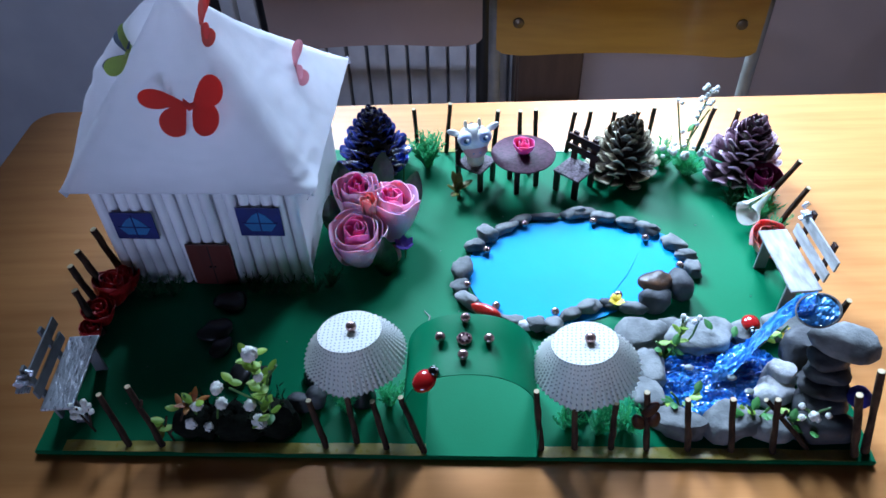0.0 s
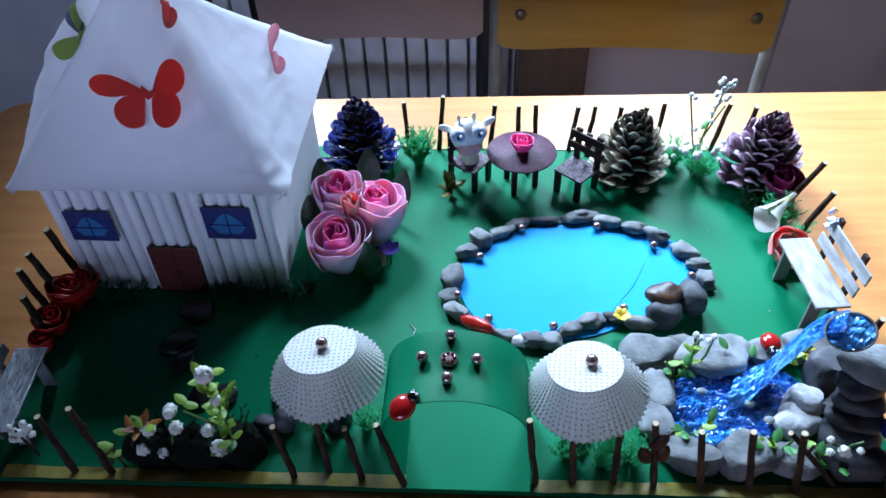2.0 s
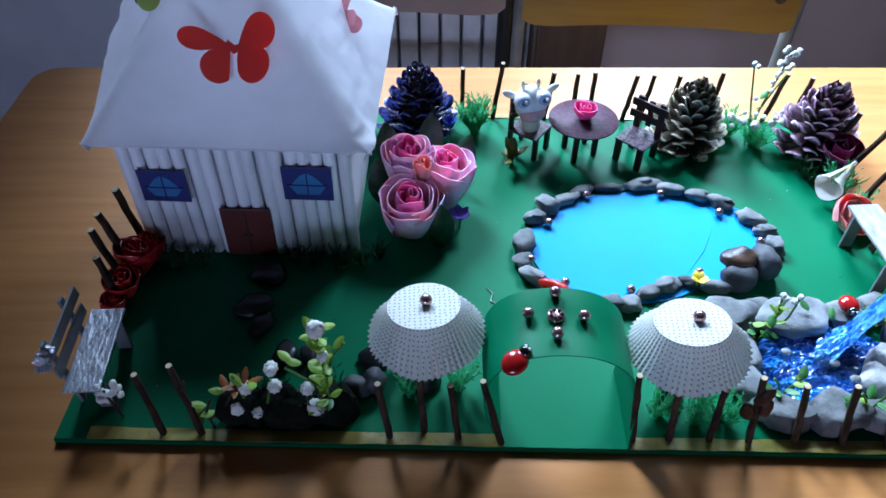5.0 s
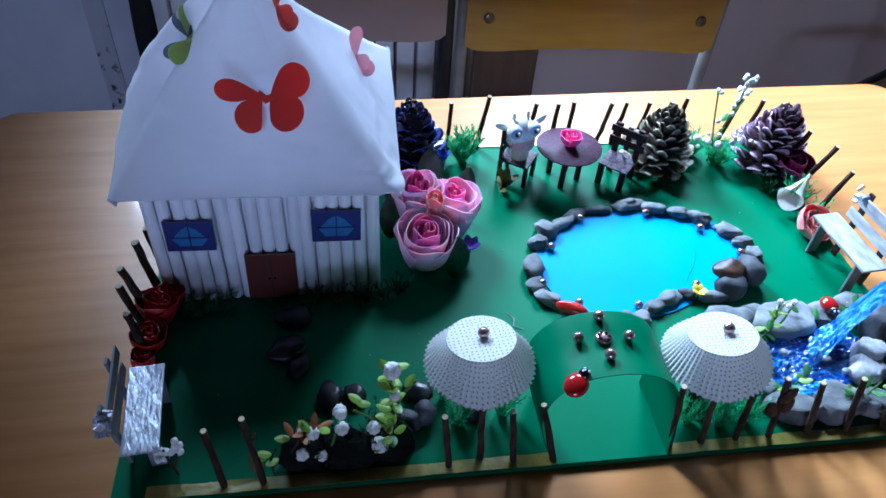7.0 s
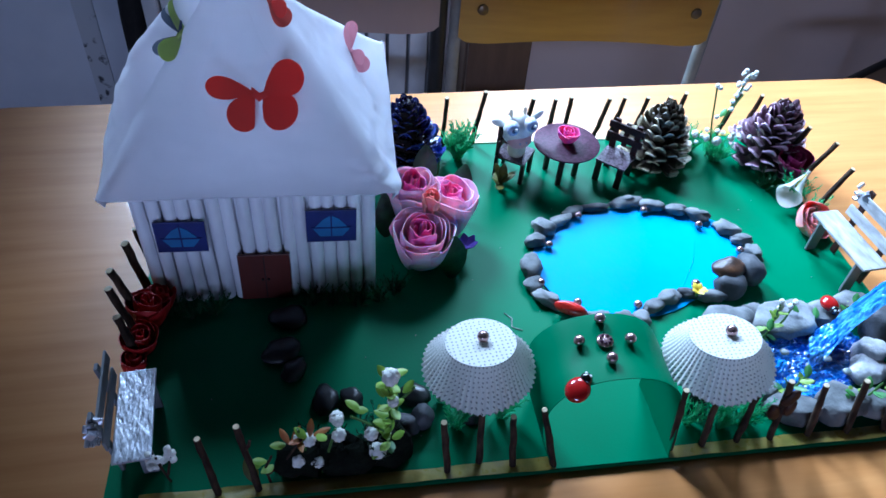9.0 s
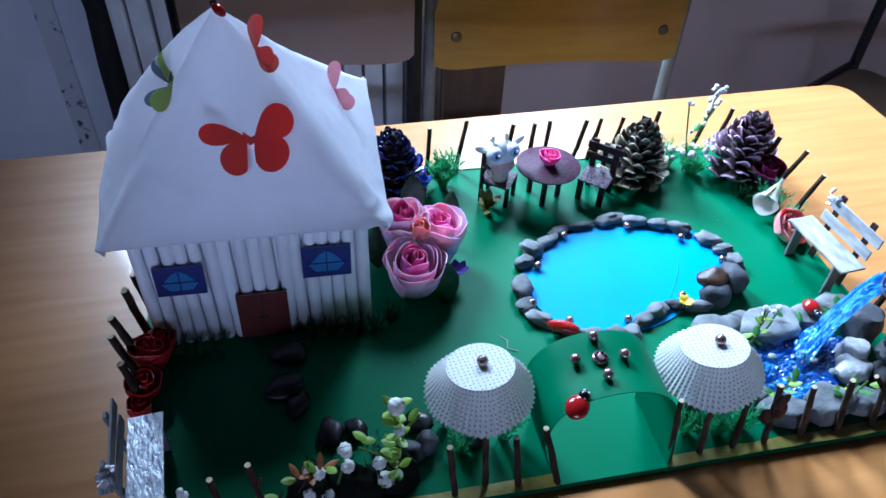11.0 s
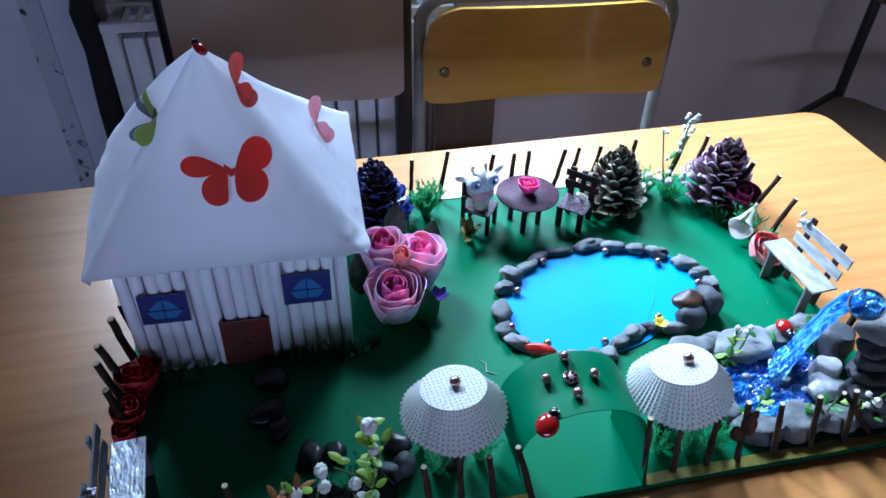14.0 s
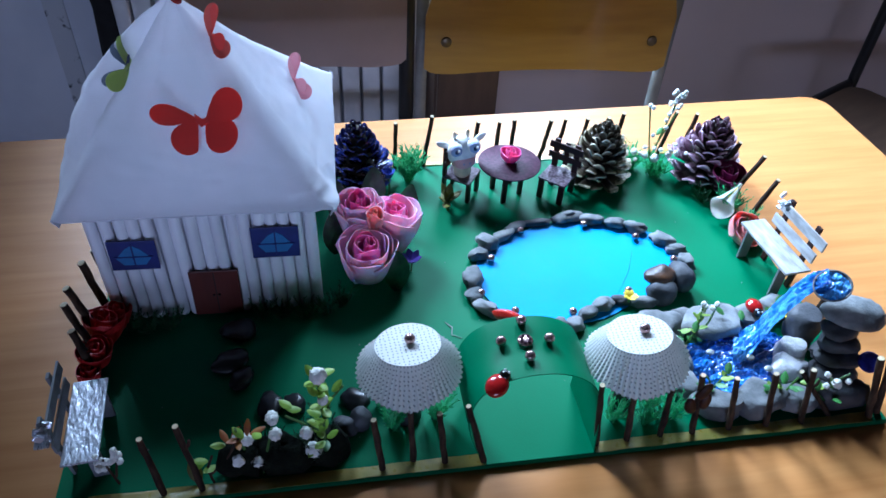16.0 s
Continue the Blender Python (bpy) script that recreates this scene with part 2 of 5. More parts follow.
def cone_paint(name, paint, pale, rough, coat):
    """Near-black brown at the root of each scale, brushed paint towards its lip, palest at the lip."""
    m = mat(name, paint, rough, col2=tuple(c * 0.45 for c in paint), scale=75, bump=0.4, bscale=300, rnd=0.3, coat=coat)
    N, L = m.node_tree.nodes, m.node_tree.links
    b = N["Principled BSDF"]
    old = b.inputs["Base Color"].links[0].from_socket
    tc = N.new("ShaderNodeTexCoord")
    sep = N.new("ShaderNodeSeparateXYZ")
    L.new(tc.outputs["Object"], sep.inputs[0])
    nz = N.new("ShaderNodeTexNoise")
    nz.inputs["Scale"].default_value = 260
    L.new(tc.outputs["Object"], nz.inputs["Vector"])
    ad = N.new("ShaderNodeMath")
    ad.operation = 'MULTIPLY_ADD'
    ad.inputs[1].default_value = 0.014
    L.new(nz.outputs[0], ad.inputs[0])
    L.new(sep.outputs["Y"], ad.inputs[2])
    cr = N.new("ShaderNodeValToRGB")
    cr.color_ramp.elements[0].position, cr.color_ramp.elements[1].position = 0.0, 1.0
    cr.color_ramp.elements[0].color, cr.color_ramp.elements[1].color = (0, 0, 0, 1), (1, 1, 1, 1)
    mr = N.new("ShaderNodeMapRange")
    mr.inputs["From Min"].default_value, mr.inputs["From Max"].default_value = 0.014, 0.024
    L.new(ad.outputs[0], mr.inputs["Value"])
    mx = N.new("ShaderNodeMix")
    mx.data_type = 'RGBA'
    mx.inputs[6].default_value = (0.022, 0.013, 0.010, 1)
    L.new(mr.outputs[0], mx.inputs[0])
    L.new(old, mx.inputs[7])
    m2 = N.new("ShaderNodeMapRange")
    m2.inputs["From Min"].default_value, m2.inputs["From Max"].default_value = 0.026, 0.031
    L.new(ad.outputs[0], m2.inputs["Value"])
    mx2 = N.new("ShaderNodeMix")
    mx2.data_type = 'RGBA'
    mx2.inputs[7].default_value = (*pale, 1)
    L.new(m2.outputs[0], mx2.inputs[0])
    L.new(mx.outputs[2], mx2.inputs[6])
    L.new(mx2.outputs[2], b.inputs["Base Color"])
    N.remove(cr)
    return m


CONE_BLUE = cone_paint("cone_blue", (0.009, 0.013, 0.09), (0.030, 0.045, 0.22), 0.24, 0.5)
CONE_GOLD = cone_paint("cone_gold", (0.13, 0.098, 0.058), (0.52, 0.46, 0.32), 0.45, 0.0)
CONE_PURPLE = cone_paint("cone_purple", (0.15, 0.060, 0.105), (0.56, 0.38, 0.48), 0.5, 0.0)


def cellophane(name, light, deep):
    """Crumpled blue film: streaks of light and deep blue, glossy."""
    m = mat(name, light, 0.14, col2=deep, scale=60, stretch=(0.5, 1.5, 1), bump=0.35, bscale=150, spec=0.8, lo=0.38, hi=0.70, dist=0.003, coat=0.7)
    return m


FILM = cellophane("blue_film", (0.035, 0.30, 0.78), (0.004, 0.05, 0.32))
# paler copy of the same film, light shining through put into its colour
FILM_BACKLIT = cellophane("backlit_blue_film", (0.12, 0.46, 0.86), (0.02, 0.17, 0.56))

# room
WALL_PINK = mat("wall_paint", (0.72, 0.59, 0.56), 0.75, col2=(0.67, 0.545, 0.52), scale=3, bump=0.08, bscale=90)
DOOR_WHITE = mat("white_door_paint", (0.78, 0.80, 0.86), 0.6, col2=(0.68, 0.70, 0.77), scale=6, bump=0.08, bscale=90)
# unseen walls and ceiling, coloured dark to keep bounce out of the shade
WALL_DIM = mat("dim_wall_paint", (0.30, 0.31, 0.34), 0.7, scale=3, bump=0.08, bscale=90)
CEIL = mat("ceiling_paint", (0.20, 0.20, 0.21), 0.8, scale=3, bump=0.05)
# unseen floor, lightened to bounce light onto the back wall and chairs
FLOOR = mat("floor_boards", (0.36, 0.23, 0.15), 0.5, col2=(0.26, 0.16, 0.10), scale=5, stretch=(8, 1, 1), bump=0.06)
RAD_WHITE = mat("radiator_enamel", (0.78, 0.79, 0.82), 0.4, scale=12, bump=0.03)
PLY = mat("varnished_plywood", (0.52, 0.29, 0.045), 0.35, col2=(0.44, 0.235, 0.035), scale=7, stretch=(1, 6, 8), bump=0.03, coat=0.3)
STEEL_GREY = mat("painted_steel", (0.30, 0.30, 0.29), 0.45, scale=30, bump=0.05)
BLACK_TUBE = mat("black_steel", (0.012, 0.012, 0.014), 0.4, scale=30, bump=0.03)
VINYL = mat("beige_vinyl", (0.46, 0.33, 0.29), 0.55, col2=(0.42, 0.30, 0.265), scale=8, bump=0.12, bscale=400)
BOLT = mat("bolt_metal", (0.16, 0.12, 0.08), 0.35, metal=0.8, scale=90, bump=0)
BROWN_PANEL = mat("brown_panel", (0.10, 0.055, 0.035), 0.55, col2=(0.075, 0.04, 0.026), scale=10, stretch=(6, 1, 1), bump=0.04)
PEELED = mat("peeled_paint", (0.62, 0.63, 0.66), 0.7, col2=(0.05, 0.05, 0.06), scale=28, bump=0.4, lo=0.36, hi=0.42)
CURTAIN = mat("dark_cloth", (0.02, 0.018, 0.018), 0.9, scale=40, bump=0.2)

# ---------------------------------------------------------------- mesh helpers
I4 = Matrix.Identity(4)


def link_mesh(name, bm, material, parent=None, label="", m=None, smooth=True):
    me = bpy.data.meshes.new(name)
    bm.normal_update()
    bm.to_mesh(me)
    bm.free()
    mats = material if isinstance(material, (list, tuple)) else [material]
    for x in mats:
        me.materials.append(x)
    if smooth:
        for p in me.polygons:
            p.use_smooth = True
        me.set_sharp_from_angle(angle=radians(50))
    ob = new(name, me)
    if parent is not None:
        ob.parent = parent
    if m is not None:
        ob.matrix_local = m
    if label:
        ob["label"] = label
    return ob


def part(name, bm, material, parent, label="", m=None, smooth=True):
    return link_mesh(name, bm, material, parent, label, m, smooth)


def piece(name, mesh, parent, m):
    ob = new(name, mesh)
    ob.parent = parent
    ob.matrix_local = m
    return ob


def mesh_of(name, bm, material, smooth=True):
    me = bpy.data.meshes.new(name)
    bm.normal_update()
    bm.to_mesh(me)
    bm.free()
    for x in (material if isinstance(material, (list, tuple)) else [material]):
        me.materials.append(x)
    if smooth:
        for p in me.polygons:
            p.use_smooth = True
        me.set_sharp_from_angle(angle=radians(50))
    return me


def thing(name, at, label, category, group="", kind="", rz=0.0, m=None):
    ob = new(name)
    ob.empty_display_size = 0.01
    ob.matrix_world = m if m is not None else pose(*at, 0, 0, rz)
    return tagged(ob, label, category, group, kind)


def box(sx, sy, sz, m=I4, bevel=0.0, seg=2, bm=None):
    """A box of that size about the origin of m, with rounded edges."""
    b = bmesh.new()
    bmesh.ops.create_cube(b, size=1.0, matrix=Matrix.Diagonal((sx, sy, sz, 1)))
    if bevel:
        bmesh.ops.bevel(b, geom=list(b.edges), offset=bevel, segments=seg, affect='EDGES', profile=0.6)
    bmesh.ops.transform(b, matrix=m, verts=b.verts)
    return b if bm is None else merge(bm, b)


def merge(bm, b):
    me = bpy.data.meshes.new("tmp")
    b.to_mesh(me)
    b.free()
    bm.from_mesh(me)
    bpy.data.meshes.remove(me)
    return bm


def ball(r, m=I4, u=16, v=10, bm=None):
    b = bmesh.new()
    bmesh.ops.create_uvsphere(b, u_segments=u, v_segments=v, radius=r)
    bmesh.ops.transform(b, matrix=m, verts=b.verts)
    return b if bm is None else merge(bm, b)


def lathe(profile, seg=24, m=I4, bm=None):
    """Turns (radius, height) pairs round z, closed at both ends."""
    b = bmesh.new()
    rings = [[b.verts.new((r * math.cos(2 * math.pi * i / seg), r * math.sin(2 * math.pi * i / seg), z)) for i in range(seg)] for r, z in profile]
    for a, c in zip(rings, rings[1:]):
        for i in range(seg):
            b.faces.new((a[i], a[(i + 1) % seg], c[(i + 1) % seg], c[i]))
    b.faces.new(rings[0][::-1])
    b.faces.new(rings[-1])
    bmesh.ops.transform(b, matrix=m, verts=b.verts)
    return b if bm is None else merge(bm, b)


def sweep(points, radii, seg=8, bm=None, wobble=0.0, rng=None):
    """A round rod along points, with a radius at each."""
    b = bmesh.new()
    pts = [Vector(p) for p in points]
    if not isinstance(radii, (list, tuple)):
        radii = [radii] * len(pts)
    rings = []
    for i, p in enumerate(pts):
        d = (pts[min(i + 1, len(pts) - 1)] - pts[max(i - 1, 0)]).normalized()
        side = d.cross(Vector((0.31, 0.77, 0.55))).normalized()
        up = d.cross(side)
        rings.append([b.verts.new(p + (side * math.cos(a) + up * math.sin(a)) * radii[i] * (1 + (rng.uniform(-wobble, wobble) if rng else 0)))
                      for a in (2 * math.pi * k / seg for k in range(seg))])
    for a, c in zip(rings, rings[1:]):
        for i in range(seg):
            b.faces.new((a[i], a[(i + 1) % seg], c[(i + 1) % seg], c[i]))
    b.faces.new(rings[0][::-1])
    b.faces.new(rings[-1])
    bmesh.ops.recalc_face_normals(b, faces=b.faces)
    return b if bm is None else merge(bm, b)


def sheet(fn, nu, nv, thick=0.0006, bm=None, closed_u=False):
    """A thin sheet with two sides: fn(u, v) gives a point for u and v from 0 to 1."""
    b = bmesh.new()
    grid = [[Vector(fn(i / nu, j / nv)) for j in range(nv + 1)] for i in range(nu + 1)]
    nor = []
    for i in range(nu + 1):
        row = []
        for j in range(nv + 1):
            du = grid[min(i + 1, nu)][j] - grid[max(i - 1, 0)][j]
            dv = grid[i][min(j + 1, nv)] - grid[i][max(j - 1, 0)]
            n = du.cross(dv)
            row.append(n.normalized() if n.length > 1e-12 else Vector((0, 0, 1)))
        nor.append(row)
    top = [[b.verts.new(grid[i][j] + nor[i][j] * thick / 2) for j in range(nv + 1)] for i in range(nu + 1)]
    bot = [[b.verts.new(grid[i][j] - nor[i][j] * thick / 2) for j in range(nv + 1)] for i in range(nu + 1)]
    for i in range(nu):
        for j in range(nv):
            b.faces.new((top[i][j], top[i + 1][j], top[i + 1][j + 1], top[i][j + 1]))
            b.faces.new((bot[i][j], bot[i][j + 1], bot[i + 1][j + 1], bot[i + 1][j]))
    for i in range(nu):
        b.faces.new((top[i][0], bot[i][0], bot[i + 1][0], top[i + 1][0]))
        b.faces.new((top[i][nv], top[i + 1][nv], bot[i + 1][nv], bot[i][nv]))
    for j in range(nv):
        b.faces.new((top[0][j], top[0][j + 1], bot[0][j + 1], bot[0][j]))
        b.faces.new((top[nu][j], bot[nu][j], bot[nu][j + 1], top[nu][j + 1]))
    return b if bm is None else merge(bm, b)


def plate(outline, thick, m=I4, bm=None, bevel=0.0):
    """A flat plate with that outline in x and y, from z = 0 up."""
    b = bmesh.new()
    f = b.faces.new([b.verts.new((x, y, 0)) for x, y in outline])
    ext = bmesh.ops.extrude_face_region(b, geom=[f])
    bmesh.ops.translate(b, vec=(0, 0, thick), verts=[v for v in ext["geom"] if isinstance(v, bmesh.types.BMVert)])
    bmesh.ops.recalc_face_normals(b, faces=b.faces)
    if bevel:
        flat = [e for e in b.edges if abs(e.verts[0].co.z - e.verts[1].co.z) < 1e-9]
        bmesh.ops.bevel(b, geom=flat, offset=bevel, segments=2, affect='EDGES')
    bmesh.ops.transform(b, matrix=m, verts=b.verts)
    return b if bm is None else merge(bm, b)


def pebble(rx, ry, rz, seed, rough=0.18, sub=3, flat=1.0):
    """A worn stone: a sphere pushed in and out by noise, flat-bottomed."""
    b = bmesh.new()
    bmesh.ops.create_icosphere(b, subdivisions=sub, radius=1.0)
    off = Vector((seed * 3.17, seed * 1.31, seed * 0.77))
    for v in b.verts:
        n = noise.noise(v.co * 1.1 + off) * rough * 1.6 + noise.noise(v.co * 2.7 + off) * rough * 0.6
        v.co *= 1 + n
        v.co = Vector((v.co.x * rx, v.co.y * ry, min(max(v.co.z, -0.75), flat + 0.12 * (v.co.z - flat)) * rz if v.co.z > flat else max(v.co.z, -0.75) * rz))
    return b


def rounded(x0, x1, y0, y1, r, n=6):
    pts = []
    for cx, cy, a0 in ((x1 - r, y1 - r, 0), (x0 + r, y1 - r, 90), (x0 + r, y0 + r, 180), (x1 - r, y0 + r, 270)):
        pts += [(cx + r * math.cos(radians(a0 + 90 * k / n)), cy + r * math.sin(radians(a0 + 90 * k / n))) for k in range(n + 1)]
    return pts

# ---------------------------------------------------------------- the room
ZT = -0.006          # table top
ZF = -0.74           # floor
X0, X1, Y0, Y1, ZC = -1.7, 2.7, -2.7, 1.42, 2.05


def structure(name, bm, material, label, category):
    return tagged(link_mesh(name, bm, material, smooth=False), label, category, "", "structure")


structure("floor", box(X1 - X0 + .4, Y1 - Y0 + .4, 0.1, pose((X0 + X1) / 2, (Y0 + Y1) / 2, ZF - 0.05)), FLOOR, "brown worn floor boards of the classroom", "floor")
structure("ceiling", box(X1 - X0 + .4, Y1 - Y0 + .4, 0.1, pose((X0 + X1) / 2, (Y0 + Y1) / 2, ZC + 0.05)), CEIL, "plain unseen classroom ceiling, painted grey to cut bounce", "ceiling")


def wall_with_opening(name, y, wx0, wx1, wz0, wz1, material, label):
    """A wall across the room, built round a real opening."""
    b = bmesh.new()
    h = ZC - ZF
    for x0, x1, z0, z1 in ((X0, wx0, ZF, ZC), (wx1, X1, ZF, ZC), (wx0, wx1, ZF, wz0), (wx0, wx1, wz1, ZC)):
        box(x1 - x0, 0.14, z1 - z0, pose((x0 + x1) / 2, y, (z0 + z1) / 2), bm=b)
    return structure(name, b, material, label, "wall")


wall_with_opening("wall_north", Y1 + 0.07, -0.65, 1.15, 0.58, 1.40, WALL_PINK, "dull pinkish grey painted wall under the window")
# unseen opening, added low in this wall to match the fill lamp
wall_with_opening("wall_south", Y0 - 0.07, -1.0, 0.6, -0.30, 0.40, WALL_DIM, "unseen grey wall with an opening added for the fill lamp")
structure("wall_west", box(0.14, Y1 - Y0 + .28, ZC - ZF, pose(X0 - 0.07, (Y0 + Y1) / 2, (ZC + ZF) / 2)), WALL_DIM, "unseen side wall, painted grey to cut bounce", "wall")
structure("wall_east", box(0.14, Y1 - Y0 + .28, ZC - ZF, pose(X1 + 0.07, (Y0 + Y1) / 2, (ZC + ZF) / 2)), WALL_PINK, "dull pinkish painted side wall", "wall")


def window_frame(name, y, x0, x1, z0, z1, bars):
    w = tagged(new(name), "unseen wooden window frame with glass panes, in dimmed paint", "window", "", "structure")
    w.matrix_world = pose((x0 + x1) / 2, y, (z0 + z1) / 2)
    hx, hz = (x1 - x0) / 2, (z1 - z0) / 2
    b = bmesh.new()
    for sx in (-1, 1):
        box(0.06, 0.07, 2 * hz, pose(sx * (hx - 0.03), 0, 0), 0.004, bm=b)
    for sz in (-1, 1):
        box(2 * hx - 0.12, 0.07, 0.06, pose(0, 0, sz * (hz - 0.03)), 0.004, bm=b)
    part("window_frame", b, WALL_DIM, w, smooth=False)
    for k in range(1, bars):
        part("mullion", box(0.05, 0.06, 2 * hz - 0.12, pose(-hx + 2 * hx * k / bars, 0, 0), 0.004), WALL_DIM, w, smooth=False)
    return w


window_frame("window_1", Y1 + 0.09, -0.65, 1.15, 0.58, 1.40, 3)
# frame added round the fill lamp's opening, out of view
window_frame("fill_opening", Y0 - 0.09, -1.0, 0.6, -0.30, 0.40, 2)


def radiator(x0, x1, y, z0, z1):
    """An enamelled convector: a ribbed front between posts and a slotted grille on top."""
    r = thing("radiator", ((x0 + x1) / 2, y, ZF), "white enamelled radiator with vertical ribs and a slotted top", "radiator")
    w, h, c = x1 - x0, z1 - z0, z0 - ZF
    n = int(w / 0.045)
    part("back_plate", box(w, 0.02, h, pose(0, 0.06, c + h / 2), 0.004), RAD_WHITE, r, smooth=False)
    for k in range(n):
        part("rib", box(w / n * 0.88, 0.07, h - 0.02, pose(-w / 2 + w / n * (k + .5), 0.012, c + h / 2 - 0.01), 0.008), RAD_WHITE, r)
    for s in (-1, 1):
        part("end_panel", box(0.03, 0.12, h, pose(s * (w / 2 + .015), 0.02, c + h / 2), 0.006), RAD_WHITE, r, smooth=False)
    b = bmesh.new()
    for yy in (-0.035, 0.065):
        box(w + 0.06, 0.018, 0.02, pose(0, yy, c + h + 0.01), 0.003, bm=b)
    part("top_frame", b, RAD_WHITE, r, smooth=False)
    for k in range(int(w / 0.028)):
        part("slat", box(0.010, 0.084, 0.012, pose(-w / 2 + 0.014 + 0.028 * k, 0.015, c + h + 0.01), 0.002), RAD_WHITE, r, smooth=False)
    for s in (-1, 1):
        part("foot", box(0.05, 0.10, c, pose(s * (w / 2 - .08), 0.02, c / 2), 0.004), RAD_WHITE, r, smooth=False)
    return r


radiator(-0.165, 0.50, 1.25, -0.60, -0.085)

# what stands at the wall: a door leaf with peeling paint, a dark hose, a low cupboard
dl = thing("door_leaf", (-0.72, 1.385, ZF), "white door leaf with peeling paint leaning at the wall", "door")
part("panel", box(0.90, 0.03, 2.0, pose(0, 0, 1.0), 0.004), DOOR_WHITE, dl, smooth=False)
part("edge_strip", box(0.045, 0.006, 1.9, pose(0.36, -0.018, 1.0), 0.002), PEELED, dl, "flaked white paint over dark wood", smooth=False)
hs = thing("hose", (-0.235, 1.30, ZF), "thick dark rubber hose hanging beside the radiator", "hose")
part("tube", sweep([(0.0, 0, 0.0), (-0.012, 0, 0.25), (-0.006, 0, 0.45), (0.006, 0, 0.58), (-0.012, 0.02, 0.66), (0.0, 0.03, 0.72)], [0.022, 0.024, 0.026, 0.030, 0.026, 0.02], 12), CURTAIN, hs)
cb = thing("cupboard", (0.535, 1.20, ZF), "low dark brown wooden cupboard beside the radiator", "cupboard")
part("body", box(0.145, 0.20, 0.58, pose(0, 0, 0.29), 0.004), BROWN_PANEL, cb, smooth=False)
part("door", box(0.135, 0.014, 0.54, pose(0, -0.1075, 0.29), 0.003), BROWN_PANEL, cb, smooth=False)


# the table
def table():
    t = thing("table", (0.377, 0.16, ZF), "school table with a yellow-brown wood laminate top", "table", rz=1.6)
    x0, x1, y0, y1 = -0.603, 0.603, -0.40, 0.390
    top = -ZF + ZT
    part("tabletop", plate(rounded(x0, x1, y0, y1, 0.035), 0.024, pose(0, 0, top - 0.024), bevel=0.004), TABLE_WOOD, t)
    for sx in (x0 + .06, x1 - .06):
        for sy in (y0 + .06, y1 - .06):
            part("leg", sweep([(sx, sy, 0), (sx, sy, top - 0.0245)], 0.016, 14), STEEL_GREY, t)
    for sy in (y0 + .06, y1 - .06):
        part("rail", box(x1 - x0 - .16, 0.02, 0.04, pose(0, sy, top - 0.05), 0.003), STEEL_GREY, t, smooth=False)
    return t


table()


def school_chair(at, rz, wide, r, low_z, top_z, panel, tube, bent, rad, bolts, label):
    """A steel-tube chair: the frame rises into the back, which carries one curved panel."""
    c = thing("school_chair", at, label, "chair", "chairs behind the table", rz=rz)
    s, top, low = -ZF, top_z - ZF, low_z - ZF
    hw = wide / 2
    pts = [(-hw, 0.02, 0), (-hw, 0.0, 0.44), (-hw, 0.0, top - 0.05)]
    pts += [(-hw + 0.05 * (1 - math.cos(radians(a))), 0.0, top - 0.05 + 0.05 * math.sin(radians(a))) for a in range(15, 91, 15)]
    part("back_frame", sweep(pts + [(-x, y, z) for x, y, z in pts[::-1]], r, 10), tube, c)
    for sx in (-1, 1):
        part("leg", sweep([(sx * hw, -0.36, 0), (sx * hw, -0.34, 0.38), (sx * hw, -0.30, 0.40), (sx * hw, -0.015, 0.40)], r, 10), tube, c)
    part("seat", plate(rounded(-hw + .016, hw - .016, -0.38, -0.03, 0.05), 0.012, pose(0, 0, 0.405), bevel=0.004), panel, c)
    inner = hw - 0.004

    def back(u, v):
        x = -inner + 2 * inner * u
        e = max(0, min(1, (inner - abs(x)) / rad))
        drop = rad * (1 - math.sqrt(max(0, 1 - (1 - e) ** 2)))
        lowz = low + 0.022 * (1 - (x / inner) ** 2) + drop * 0.25
        z = lowz + (top - 0.012 - drop - lowz) * v
        return (x, -0.016 - bent * (1 - (x / inner) ** 2), z)
    part("backrest", sheet(back, 40, 6, 0.011), panel, c)
    for sx in (-1, 1) if bolts else ():
        part("bolt", lathe([(0.001, 0), (0.0105, 0.0005), (0.0095, 0.004), (0.004, 0.006)], 14, pose(sx * inner * 0.835, -0.016 - bent * 0.3 - 0.005, low + 0.075, 90)), BOLT, c)
    return c


school_chair((0.655, 0.955, ZF), -2.5, 0.486, 0.012, -0.160, 0.048, PLY, STEEL_GREY, 0.015, 0.075, True, "school chair with a varnished yellow plywood back on grey steel tube")
school_chair((0.1780, 1.03, ZF), 1.0, 0.428, 0.016, -0.180, 0.24, VINYL, BLACK_TUBE, 0.012, 0.10, False, "chair with a beige padded vinyl back on black steel tube")

school_chair((1.66, 0.98, ZF), -62, 0.44, 0.013, -0.10, 0.06, BROWN_PANEL, BLACK_TUBE, 0.012, 0.06, True, "dark wooden school chair standing beyond the table")

# ---------------------------------------------------------------- the model's base board
W, D = 0.70, 0.432
bd = thing("base_board", (0, 0, ZT), "flat base board covered with green card and edged with gold tape", "model base")
part("card", plate([(0, 0), (W, 0), (W, D), (0, D)], -ZT - 0.0002, bevel=0.0008), GREEN_CARD, bd, smooth=False)


def tape_strip(x0, x1, y0, y1):
    nx = max(4, int((x1 - x0) / 0.01))

    def fn(u, v):
        x = x0 + (x1 - x0) * u
        n = noise.noise(Vector((x * 60, v * 3, 1.7))) * 0.0006
        y = y0 + (y1 - y0) * v + noise.noise(Vector((x * 40, 5.1 + v * 9, 0.3))) * 0.0012
        return (x, y, -ZT + 0.0007 + n)
    return sheet(fn, nx, 4, 0.0004)


